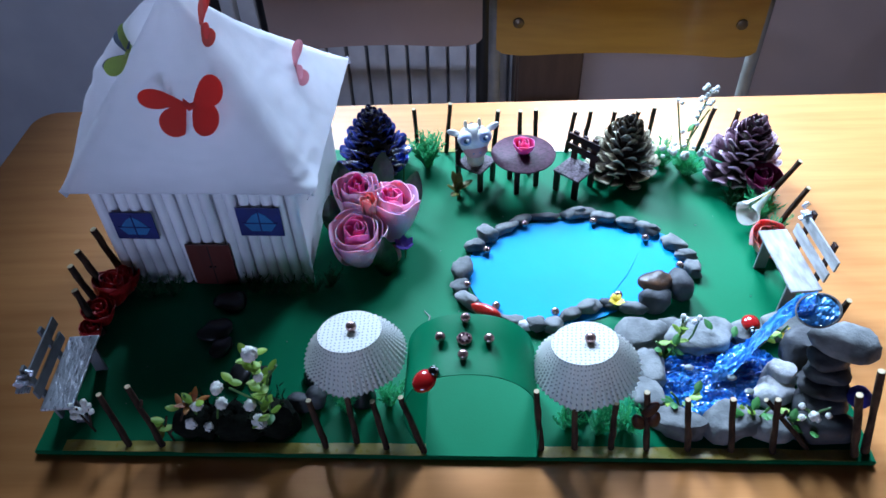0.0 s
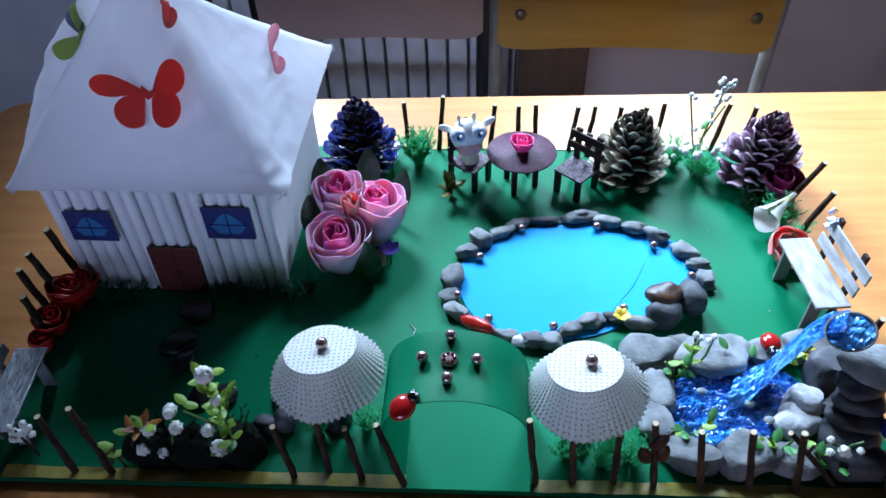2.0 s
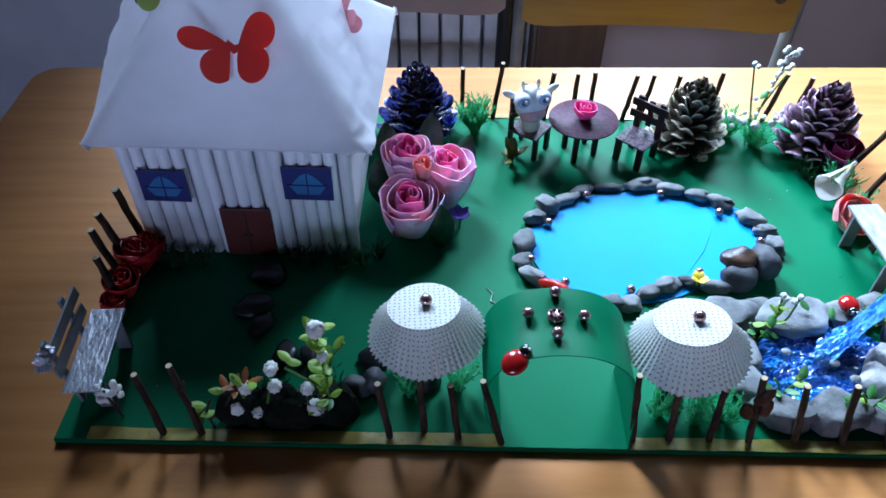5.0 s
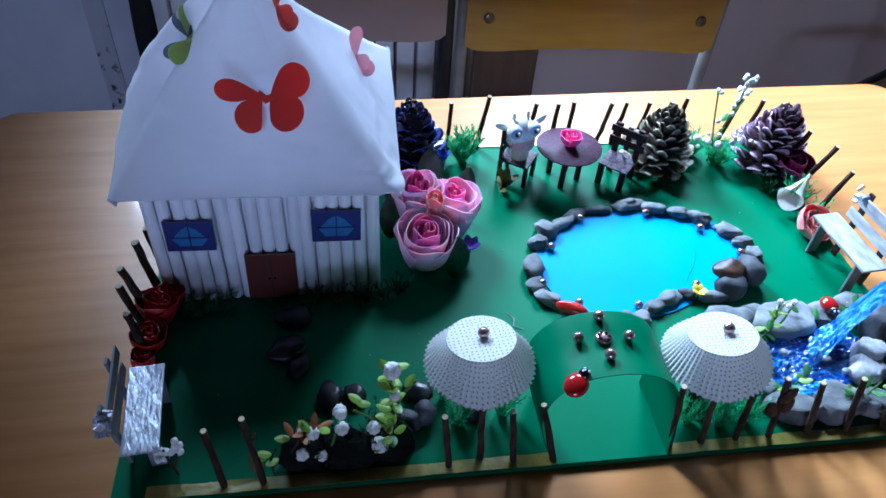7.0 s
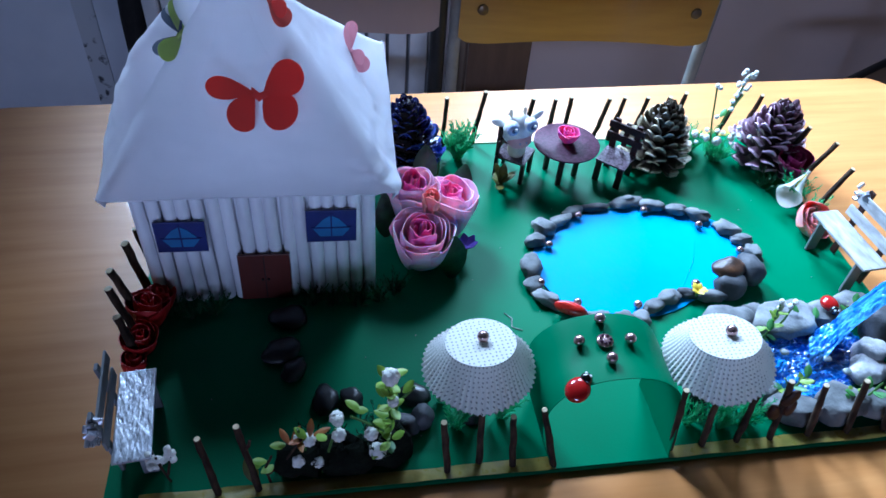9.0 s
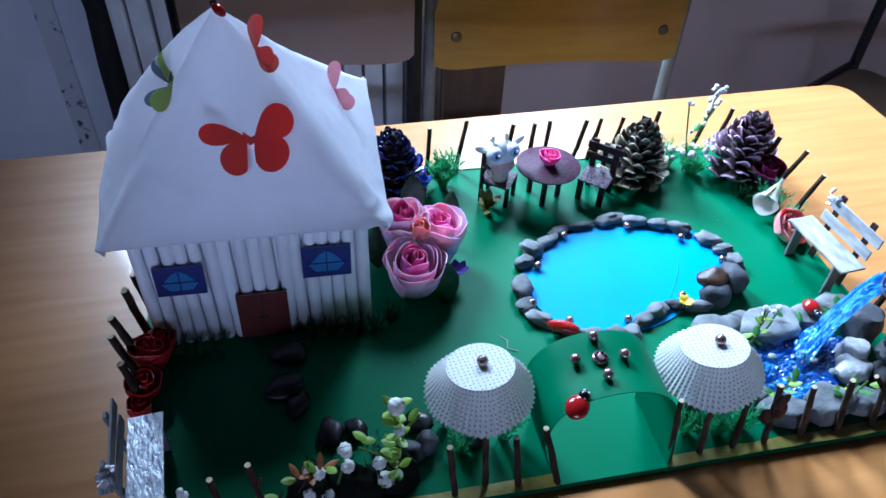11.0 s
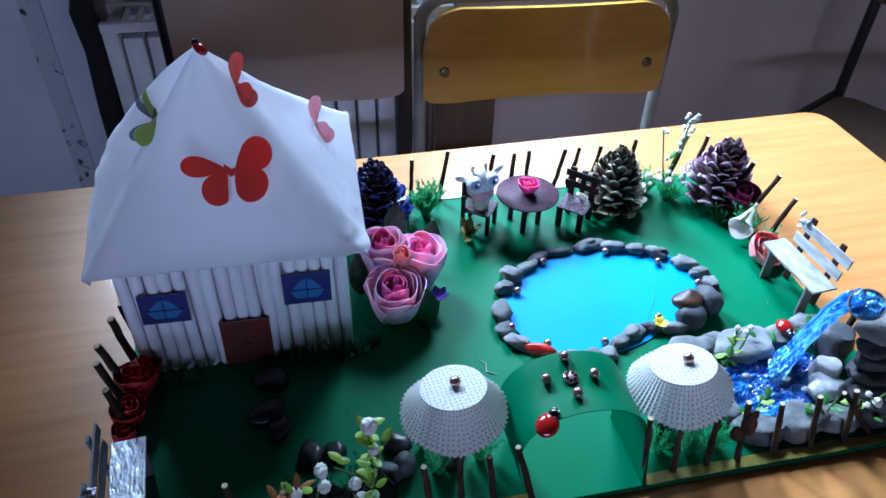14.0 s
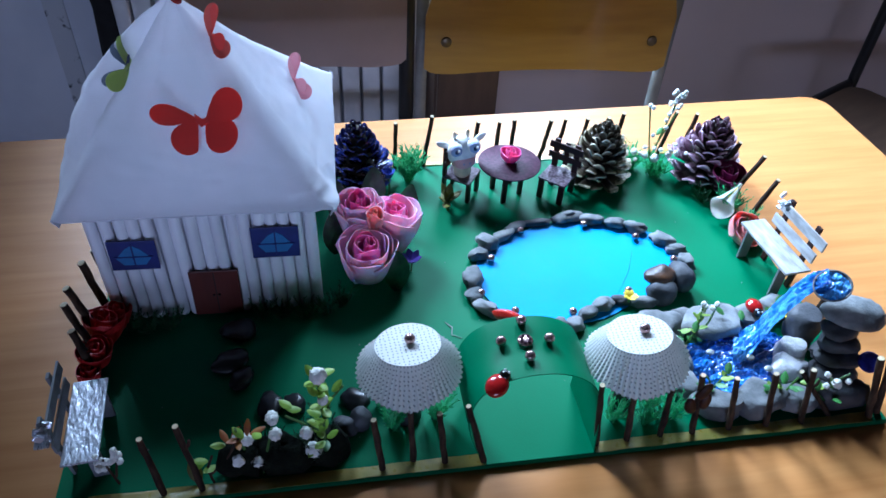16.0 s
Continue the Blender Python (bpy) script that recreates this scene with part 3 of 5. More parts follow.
part("tape", tape_strip(0.025, 0.334, 0.0005, 0.0105), TAPE, bd, "shiny gold-olive tape")
part("tape", tape_strip(0.4275, 0.684, 0.0005, 0.0105), TAPE, bd, "shiny gold-olive tape")
part("tape", tape_strip(0.30, 0.69, D - 0.008, D - 0.001), TAPE, bd, "shiny gold-olive tape")

# ---------------------------------------------------------------- the paper house
H0 = (0.1115, 0.30, 0.0)
house = thing("model_house", H0, "white paper house with a pyramid roof and walls of paper tubes", "model house")
HX, HYF, HYB, HZ = 0.0985, -0.104, 0.105, 0.128
b = bmesh.new()
plate([(-HX + 0.006, HYF + 0.009), (HX - 0.006, HYF + 0.009), (HX - 0.006, HYB), (-HX + 0.006, 0.025)], HZ, bm=b, bevel=0.001)
part("wall", b, WHITE_PAPER, house, "flat white card walls", smooth=False)
NT = 17
tb = lathe([(0.0026, 0.0008), (0.0049, 0.0), (0.0055, 0.001), (0.0055, HZ - 0.001), (0.0049, HZ)], 16)
tube_mesh = mesh_of("paper_tube", tb, TUBE_PAPER)
rng = random.Random(4)
for k in range(NT):
    x = -HX + 0.006 + (2 * HX - 0.012) * k / (NT - 1)
    piece("paper_tube", tube_mesh, house, pose(x, HYF + 0.005, rng.uniform(0.0002, 0.002), rng.uniform(-.4, .4), rng.uniform(-.8, .8), 0))
for k in range(NT):
    y = HYF + 0.016 + 0.112 * k / (NT - 1)
    piece("paper_tube", tube_mesh, house, pose(-HX + 0.004, y, 0.0005, 0, 0, 0))

# roof: four sagging paper faces from the eaves to the tip
RC = [Vector((-0.1175, -0.113, 0.130)), Vector((0.1165, -0.110, 0.125)), Vector((0.1215, 0.121, 0.136)), Vector((-0.1235, 0.040, 0.142))]
TIP = Vector((-0.005, -0.012, 0.279))


def roof_point(p):
    d = Vector((noise.noise(p * 17), noise.noise(p * 17 + Vector((9, 2, 1))), noise.noise(p * 17 + Vector((3, 8, 4)))))
    q = Vector((noise.noise(p * 75), noise.noise(p * 75 + Vector((5, 7, 1))), noise.noise(p * 75 + Vector((2, 4, 9)))))
    worn = sum(math.exp(-((p - c).length / s) ** 2) for c, s in ((RC[1] + Vector((0, 0.008, 0.012)), 0.032), (RC[0].lerp(RC[3], 0.8) + Vector((0.02, 0, 0.03)), 0.05)))
    fold = abs(noise.noise(Vector((p.x * 22, p.y * 22, p.z * 95)) + Vector((4, 1, 7)))) - 0.25
    return p + d * 0.0013 + q * (0.0004 + 0.0026 * worn) + Vector((p.x, p.y, 0.05)).normalized() * fold * (0.0008 + 0.0060 * worn)


def roof_ring(f):
    """The roof's outline at f of its height: four sides, bulging or sagging, with rounded corners."""
    q = [c.lerp(TIP, f) for c in RC]
    rho = 0.035 + 0.24 * min(1.0, f * 1.5)
    ring = []
    for k in range(4):
        o, p, n = q[k - 1], q[k], q[(k + 1) % 4]
        a, c = p.lerp(o, rho), p.lerp(n, rho)
        for i in range(7):
            t = i / 7
            ring.append(a.lerp(p, t).lerp(p.lerp(c, t), t))
        d = n.lerp(p, rho)
        side = (n - p).cross(TIP - p)
        side = side.normalized() if side.length > 1e-9 else Vector((0, 0, 1))
        bulge = (0.003, -0.0005, 0.001, 0.019)[k]
        for i in range(72):
            g = i / 72
            ring.append(c.lerp(d, g) + side * bulge * 16 * g * (1 - g) * f * (1 - f))
    return [roof_point(p) for p in ring]


b = bmesh.new()
rings = [[b.verts.new(p) for p in roof_ring(min(0.985, i / 84))] for i in range(85)]
for lo_ring, hi_ring in zip(rings, rings[1:]):
    for i in range(len(lo_ring)):
        j = (i + 1) % len(lo_ring)
        b.faces.new((lo_ring[i], lo_ring[j], hi_ring[j], hi_ring[i]))
b.faces.new(rings[-1])
bmesh.ops.recalc_face_normals(b, faces=b.faces)
part("roof", b, ROOF_PAPER, house, "creased white paper roof")
b = bmesh.new()
for k in range(4):
    a, c = RC[k], RC[(k + 1) % 4]
    n = ((c - a).cross(Vector((0, 0, 1)))).normalized()

    def lip(u, v, a=a, c=c, n=n):
        p = roof_point(a.lerp(c, u))
        return p - n * (0.002 + 0.004 * v) + Vector((0, 0, -0.0065 * v + 0.0008))
    sheet(lip, 36, 2, 0.0008, bm=b)
part("eave_fold", b, ROOF_PAPER, house, "paper folded under at the eaves")


def wall_card(name, x0, x1, z0, z1, lean, material, label):
    m = pose((x0 + x1) / 2 - H0[0], HYF - 0.0030, (z0 + z1) / 2, 0, lean, 0)
    return part(name, box(x1 - x0, 0.0016, z1 - z0, I4, 0.0004), material, house, label, m, False)


for x0, x1, z0, z1, lean in ((0.0285, 0.069, 0.0675, 0.1005, 1.5), (0.1505, 0.1925, 0.0715, 0.1065, 1.0)):
    w = wall_card("window", x0, x1, z0, z1, lean, NAVY_CARD, "dark blue card window with light blue curtains")
    hw, hz = (x1 - x0) / 2, (z1 - z0) / 2
    out = [(-hw * .72, -hz * .15), (-hw * .45, -hz * .62), (hw * .45, -hz * .62), (hw * .72, -hz * .15), (hw * .3, hz * .5), (0, hz * .72), (-hw * .3, hz * .5)]
    part("curtain", plate(out, 0.0004, pose(0, -0.0008, 0, 90)), SKY_CARD, w, "light blue curtain shape", smooth=False)
    b = bmesh.new()
    box(0.0012, 0.0006, hz * 1.7, pose(0, -0.0014, 0), bm=b)
    box(hw * 1.6, 0.0006, 0.0012, pose(0, -0.0014, -hz * .05), bm=b)
    part("glazing_bar", b, NAVY_CARD, w, smooth=False)
d = wall_card("door", 0.0895, 0.1335, 0.004, 0.0590, 1.2, DOOR_CARD, "dark red-brown card double door")
part("door_gap", box(0.0008, 0.0006, 0.052, pose(0, -0.0010, 0)), INK, d, smooth=False)
for s in (-1, 1):
    part("knob", ball(0.0012, pose(s * 0.0025, -0.0014, -0.002), 8, 6), INK, d)

# ---------------------------------------------------------------- pond
PC = (0.479, 0.2215)


def pond_edge(a, k=1.0):
    w = 1 + 0.02 * math.sin(3 * a + 0.6) + 0.012 * math.sin(5 * a) - 0.13 * math.exp(-((a % (2 * math.pi) - 5.35) / 0.36) ** 2)
    return (PC[0] + (0.113 * math.cos(a) + 0.018 * math.sin(a)) * k * w, PC[1] + 0.078 * math.sin(a) * k * w)


pond = thing("pond", (*PC, 0), "flat pond of glossy bright blue card", "pond")
part("water_card", plate([(x - PC[0], y - PC[1]) for x, y in (pond_edge(2 * math.pi * k / 72) for k in range(72))], 0.0012), POND_CARD, pond, smooth=False)
part("crease", sweep([(0.028, -0.045, 0.0012), (0.052, -0.012, 0.0015), (0.068, 0.02, 0.0012)], [0.0003, 0.0005, 0.0003], 6), POND_CARD, pond, "raised crease in the blue card")


def stone(x, y, z, rx, ry, rz, turn, seed, material, label, group, rough=0.18, flat=1.0):
    ob = link_mesh("stone", pebble(rx, ry, rz, seed, rough, 3, flat), material)
    ob.matrix_world = pose(x, y, z + rz * 0.75, 0, 0, turn)
    return tagged(ob, label, "stone", group)


RING = [  # x, y, half length, half width, half height, turn
    (0.362, 0.212, 0.016, 0.0095, 0.009, 72), (0.360, 0.190, 0.009, 0.008, 0.006, 20), (0.369, 0.170, 0.014, 0.0075, 0.007, -38),
    (0.376, 0.249, 0.011, 0.0075, 0.007, 10), (0.388, 0.266, 0.012, 0.0100, 0.009, -30), (0.408, 0.277, 0.014, 0.0065, 0.006, 25),
    (0.426, 0.291, 0.012, 0.0065, 0.006, 20), (0.452, 0.297, 0.017, 0.0055, 0.005, 4), (0.490, 0.302, 0.017, 0.0075, 0.008, 4),
    (0.518, 0.294, 0.013, 0.0070, 0.007, -12), (0.541, 0.286, 0.012, 0.0075, 0.007, -18), (0.564, 0.275, 0.013, 0.0080, 0.008, -30),
    (0.586, 0.253, 0.014, 0.0085, 0.007, -38), (0.594, 0.236, 0.012, 0.0060, 0.006, -10), (0.597, 0.214, 0.011, 0.0095, 0.008, -60),
    (0.390, 0.155, 0.012, 0.0060, 0.006, -30), (0.411, 0.146, 0.011, 0.0055, 0.005, -8), (0.434, 0.139, 0.011, 0.0075, 0.007, 0),
    (0.450, 0.139, 0.011, 0.0085, 0.007, 8), (0.467, 0.153, 0.012, 0.0065, 0.006, 28), (0.487, 0.162, 0.013, 0.0070, 0.007, 20),
    (0.510, 0.166, 0.011, 0.0060, 0.006, -5), (0.529, 0.160, 0.013, 0.0075, 0.007, -8)]
for i, (x, y, a, c, h, turn) in enumerate(RING):
    stone(x, y, 0, a, c, h, turn, 11 + i, STONE_DARK if i in (7, 21) else STONE, "small grey pebble glued round the pond edge", "pebbles round the pond", 0.24 + 0.06 * (i % 3), 0.75)
stone(0.4235, 0.139, 0, 0.008, 0.006, 0.005, 0, 60, STONE_WHITE, "small white pebble beside the bridge", "pebbles round the pond")
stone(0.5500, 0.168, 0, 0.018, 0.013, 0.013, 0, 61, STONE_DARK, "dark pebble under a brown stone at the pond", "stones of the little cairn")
stone(0.577, 0.185, 0, 0.013, 0.017, 0.015, 10, 62, STONE_DARK, "dark upright pebble beside a brown stone", "stones of the little cairn")
stone(0.552, 0.183, 0.013, 0.017, 0.012, 0.0085, 14, 63, STONE_BROWN, "shiny brown pebble lying across dark stones", "stones of the little cairn")


def bead(r):
    return lathe([(r * math.cos(a) + 1e-5, r * math.sin(a)) for a in (radians(d) for d in range(-88, 89, 16))], 18)


def pearl(x, y, z, r=0.0042):
    ob = link_mesh("pearl_bead", bead(r), PEARL)
    ob.matrix_world = pose(x, y, z, 20, 10, 0)
    return tagged(ob, "shiny rose-brown pearl bead on the pond edge", "bead", "pearl beads")


for x, y in ((0.3877, 0.2414), (0.5049, 0.2872), (0.557, 0.2602), (0.4531, 0.1555), (0.3671, 0.191), (0.4298, 0.2831), (0.396, 0.163), (0.5855, 0.2195)):
    pearl(x, y, 0.0055)
pearl(0.515, 0.171, 0.013)

# red glossy shell lying by the bridge
b = pebble(0.016, 0.006, 0.006, 70, 0.1)
shell = link_mesh("red_shell", b, RED_SHELL)
shell.matrix_world = pose(0.386, 0.152, 0.010, 0, 4, -24)
tagged(shell, "glossy red shell lying on the pond pebbles", "shell")


# ---------------------------------------------------------------- bridge
def bridge():
    g = thing("card_bridge", (0.373, 0.035, 0), "arched bridge of bent green card with pearl beads", "bridge")
    prof = [(-0.040, 0.0), (-0.0475, 0.016), (-0.0535, 0.036), (-0.0545, 0.052), (-0.050, 0.069), (-0.040, 0.082), (-0.024, 0.0905), (-0.004, 0.0935),
            (0.016, 0.0915), (0.033, 0.084), (0.0455, 0.071), (0.0515, 0.053), (0.0535, 0.034), (0.0540, 0.016), (0.0535, 0.0)]

    def fn(u, v):
        s = u * (len(prof) - 1)
        k = min(int(s), len(prof) - 2)
        f = s - k
        q = [Vector((*prof[max(0, min(len(prof) - 1, k + o))], 0)) for o in (-1, 0, 1, 2)]
        p = 0.5 * ((2 * q[1]) + (q[2] - q[0]) * f + (2 * q[0] - 5 * q[1] + 4 * q[2] - q[3]) * f * f + (3 * q[1] - q[0] - 3 * q[2] + q[3]) * f ** 3)
        y0 = -0.0345 + 0.013 * math.sin(math.pi * u) ** 0.7
        y1 = 0.036 + 0.003 * math.sin(math.pi * u)
        return (p.x, y0 + (y1 - y0) * v, max(0.0004, p.y + 0.0012 * math.sin(7 * v + 3 * u)))
    part("arch", sheet(fn, 56, 6, 0.0008), GREEN_CARD, g)
    for x, y, z in ((0.3477, 0.050, 0.0945), (0.3862, 0.0475, 0.0960), (0.3660, 0.0300, 0.0980), (0.3675, 0.0665, 0.0985)):
        part("pearl_bead", bead(0.0043), PEARL, g, "shiny rose-brown pearl bead", pose(x - 0.373, y - 0.035, z, 20, 10, 0))
    d = part("button", lathe([(0.0062, 0), (0.0064, 0.0012), (0.0056, 0.0022), (0.003, 0.0026)], 18), PEARL, g, "round glittering pinkish button", pose(-0.0062, 0.013, 0.0940))
    for k in range(7):
        a = 2 * math.pi * k / 7
        part("bead", ball(0.0014, pose(0.0038 * math.cos(a), 0.0038 * math.sin(a), 0.0026), 8, 6), PURPLE_WOOD, d)
    return g


bridge()


def ladybug(m, r, where):
    g = thing("ladybug", None, "glossy red wooden ladybird with a black head " + where, "ladybird", "ladybirds", m=m)
    part("shell", lathe([(0.3 * r, -0.15 * r), (0.92 * r, -0.1 * r), (r, 0.12 * r), (0.88 * r, 0.42 * r), (0.55 * r, 0.64 * r), (0.15 * r, 0.72 * r)], 20, Matrix.Diagonal((1, 1.15, 1, 1))), RED_GLOSS, g, "glossy red")
    h = part("head", ball(0.52 * r, pose(0, 1.12 * r, 0.22 * r), 14, 10), BLACK_GLOSS, g, "glossy black")
    for s in (-1, 1):
        part("eye", ball(0.13 * r, pose(s * 0.2 * r, 1.42 * r, 0.56 * r), 8, 6), WHITE_GLOSS, h)
    return g


LY = Vector((0.72, 0.62, 0.30)).normalized()
LX = LY.cross(Vector((-0.30, -0.35, 0.88))).normalized()
LM = Matrix((LX, LY, LX.cross(LY))).transposed().to_4x4()
LM.translation = (0.337, 0.0115, 0.0885)
ladybug(LM, 0.0088, "on the bridge")


# ---------------------------------------------------------------- paper lamps
def pleated_shade(r0, r1, h, folds, seg):
    """A pleated paper cup, open below, with a flat top; its pattern is laid out in metres."""
    verts, faces, uvs = [], [], []
    rows, lean = 7, 0.20
    for j in range(rows + 1):
        f = j / rows
        for i in range(seg):
            a = 2 * math.pi * i / seg
            r = r0 + (r1 - r0) * f ** 0.85
            r *= 1 + (0.018 * (1 - f) + 0.005) * math.cos(folds * a)
            wav = 0.0016 * (1 - f) * math.sin(5 * a + 1)
            verts.append((r * math.cos(a), r * math.sin(a), h * f + wav - lean * f * r * math.sin(a)))
            uvs.append((a * (r0 + r1) / 2, f * h * 1.15))
    for j in range(rows):
        for i in range(seg):
            k = (i + 1) % seg
            faces.append((j * seg + i, j * seg + k, (j + 1) * seg + k, (j + 1) * seg + i))
    n = len(verts)
    verts.append((0, 0, h + 0.0004))
    uvs.append((0, 0))
    for i in range(seg):
        a = 2 * math.pi * i / seg
        verts.append((r1 * 1.005 * math.cos(a), r1 * 1.005 * math.sin(a), h + 0.0002 - lean * r1 * math.sin(a)))
        uvs.append((r1 * math.cos(a), r1 * math.sin(a)))
    for i in range(seg):
        faces.append((n, n + 1 + i, n + 1 + (i + 1) % seg))
    me = bpy.data.meshes.new("shade")
    me.from_pydata(verts, [], faces)
    layer = me.uv_layers.new(name="UVMap")
    for p in me.polygons:
        for li in p.loop_indices:
            v = me.loops[li].vertex_index
            u = uvs[v]
            if v < n and p.vertices[0] % seg == seg - 1 and v % seg == 0:
                u = (2 * math.pi * (r0 + r1) / 2, u[1])
            layer.data[li].uv = u
    me.materials.append(DOTTED)
    for p in me.polygons:
        p.use_smooth = len(p.vertices) == 4
    return me


shade_mesh = pleated_shade(0.0425, 0.0258, 0.0290, 58, 348)


def paper_lamp(x, y, tilt, turn):
    g = thing("paper_lamp", (x, y, 0), "toy garden lamp with a pleated white dotted paper shade", "toy lamp", "paper lamps")
    part("stalk", lathe([(0.011, 0.0002), (0.0115, 0.004), (0.009, 0.008), (0.0085, 0.090), (0.004, 0.0935)], 18), LAMP_STALK, g, "black stalk")
    sh = new("shade", shade_mesh)
    sh.parent = g
    sh.matrix_local = pose(0, 0, 0.0655, 0, tilt, turn)
    part("pearl", ball(0.0045, pose(0, 0.001, 0.0990), 16, 10), PEARL, g, "rose-brown pearl on top")
    return g


paper_lamp(0.2764, 0.0555, -3.0, 4)
paper_lamp(0.4646, 0.0450, -8.0, -6)


# ---------------------------------------------------------------- twig fence
def twig(base, top, r, seed, fork=False, group="twigs of the fence"):
    rr = random.Random(seed)
    a, c = Vector(base), Vector(top)
    a.z = 0.0004
    t = thing("fence_twig", a, "thin brown twig stuck upright in the board", "twig", group)
    n = 6
    pts = []
    for k in range(n + 1):
        f = k / n
        p = (c - a) * f
        if 0 < k < n:
            p = p + Vector((rr.uniform(-1, 1), rr.uniform(-1, 1), 0)) * r * 0.16
        pts.append(p)
    part("bark", sweep(pts, [r * (1.06 - 0.14 * k / n + rr.uniform(-.08, .08)) for k in range(n + 1)], 9, wobble=0.08, rng=rr), TWIG, t)
    d = (pts[-1] - pts[-2]).normalized()
    part("cut_end", sweep([pts[-1] - d * 0.0002, pts[-1] + d * 0.0006], r * 0.84, 9), TWIG_CUT, t, "pale cut end")
    if fork:
        q = pts[4]
        part("side_shoot", sweep([q, q + Vector((0.004, -0.001, 0.006)), q + Vector((0.005, 0, 0.011))], [r * .6, r * .5, r * .4], 7), TWIG, t)
    return t


FRONT = [((0.081, 0.0065), (0.0760, 0.012, 0.066), 0), ((0.110, 0.0065), (0.103, 0.012, 0.077), 1), ((0.333, 0.004), (0.317, 0.012, 0.066), 0),
         ((0.430, 0.008), (0.4222, 0.012, 0.076), 0), ((0.250, 0.007), (0.2440, 0.011, 0.062), 0), ((0.2755, 0.012), (0.2730, 0.018, 0.060), 0),
         ((0.301, 0.007), (0.2945, 0.011, 0.062), 0), ((0.458, 0.009), (0.4530, 0.013, 0.060), 0), ((0.488, 0.0095), (0.4850, 0.013, 0.060), 0),
         ((0.517, 0.009), (0.5060, 0.012, 0.076), 1), ((0.5505, 0.0088), (0.5385, 0.012, 0.067), 0), ((0.5855, 0.0085), (0.5725, 0.012, 0.068), 0),
         ((0.619, 0.0078), (0.6060, 0.012, 0.068), 1), ((0.684, 0.006), (0.6640, 0.012, 0.075), 0), ((0.694, 0.010), (0.6760, 0.020, 0.094), 0)]
for i, (bs, tp, fk) in enumerate(FRONT):
    twig((*bs, 0), tp, 0.0026 if i < 13 else 0.0031, 100 + i, bool(fk))
twig((0.648, 0.012, 0), (0.6000, 0.016, 0.062), 0.0022, 130)
for i, (bs, tp) in enumerate([((0.009, 0.204), (0.001, 0.200, 0.073)), ((0.009, 0.172), (-0.009, 0.177, 0.065)), ((0.010, 0.148), (-0.005, 0.154, 0.068)), ((0.011, 0.128), (0.001, 0.136, 0.054)), ((0.012, 0.225), (0.002, 0.232, 0.06))]):
    twig((*bs, 0), tp, 0.0036, 140 + i)
for i, (x, xb, z) in enumerate([(0.303, 0.304, 0.071), (0.346, 0.339, 0.078), (0.402, 0.398, 0.068), (0.428, 0.429, 0.067), (0.446, 0.449, 0.069),
                                (0.492, 0.488, 0.066), (0.510, 0.508, 0.067), (0.538, 0.536, 0.066), (0.565, 0.563, 0.066), (0.583, 0.584, 0.071),
                                (0.652, 0.648, 0.070), (0.680, 0.679, 0.066), (0.708, 0.690, 0.060), (0.240, 0.232, 0.062)]):
    twig((xb, 0.4245, 0), (x, 0.412, z), 0.0027, 160 + i)
for i, (bs, tp) in enumerate([((0.690, 0.352), (0.703, 0.343, 0.068)), ((0.692, 0.316), (0.715, 0.308, 0.071)), ((0.693, 0.272), (0.711, 0.267, 0.068)), ((0.692, 0.120), (0.6985, 0.118, 0.064))]):
    twig((*bs, 0), tp, 0.0030, 180 + i)


# ---------------------------------------------------------------- garden table and chairs
gt = thing("toy_table", (0.430, 0.359, 0), "round toy table with a purple glitter top on dark wooden legs", "toy table")
part("tabletop", lathe([(0.034, 0.0), (0.0362, 0.0006), (0.0366, 0.0018), (0.0358, 0.0026)], 40, pose(0, 0, 0.0435)), PURPLE_WOOD, gt, "glittering purple")
for dx, dy in ((-0.007, -0.017), (0.016, -0.002), (-0.014, 0.012), (0.009, 0.021)):
    part("leg", box(0.0058, 0.0036, 0.0435, pose(dx, dy, 0.02175, 0, 0, 20), 0.0006), BROWN_WOOD, gt, smooth=False)


def toy_chair(x, y, rz, hb):
    c = thing("toy_chair", (x, y, 0), "toy chair of dark brown wooden sticks", "toy chair", "chairs at the toy table", rz=rz)
    s = 0.0160
    part("seat", box(2 * s + 0.003, 2 * s + 0.003, 0.0022, pose(0, 0, 0.0275), 0.0006), DARK_GLITTER, c, "glittering dark seat", smooth=False)
    for sx in (-1, 1):
        part("leg", box(0.0068, 0.0040, 0.0263, pose(sx * (s - .003), -s + .001, 0.01315), 0.0005), BROWN_WOOD, c, smooth=False)
        part("back_post", box(0.0068, 0.0034, hb, pose(sx * (s - .003), s, hb / 2, 0, 0, 0), 0.0005), BROWN_WOOD, c, smooth=False)
    part("middle_post", box(0.0060, 0.0026, 0.030, pose(0, s, hb - 0.0165), 0.0005), BROWN_WOOD, c, smooth=False)
    for z in (hb - 0.007, hb - 0.021):
        part("back_slat", box(0.042, 0.0026, 0.0082, pose(0, s - 0.0031, z, -3), 0.0006), BROWN_WOOD, c, smooth=False)
    return c


toy_chair(0.3760, 0.3665, 56, 0.068)
toy_chair(0.4890, 0.3520, -42, 0.066)

# white toy cow seated on a chair: one plain mesh
b = bmesh.new()


def cow_ball(r, m, k):
    n = len(b.faces)
    ball(r, m, 18, 12, bm=b)
    b.faces.ensure_lookup_table()
    for f in b.faces[n:]:
        f.material_index = k


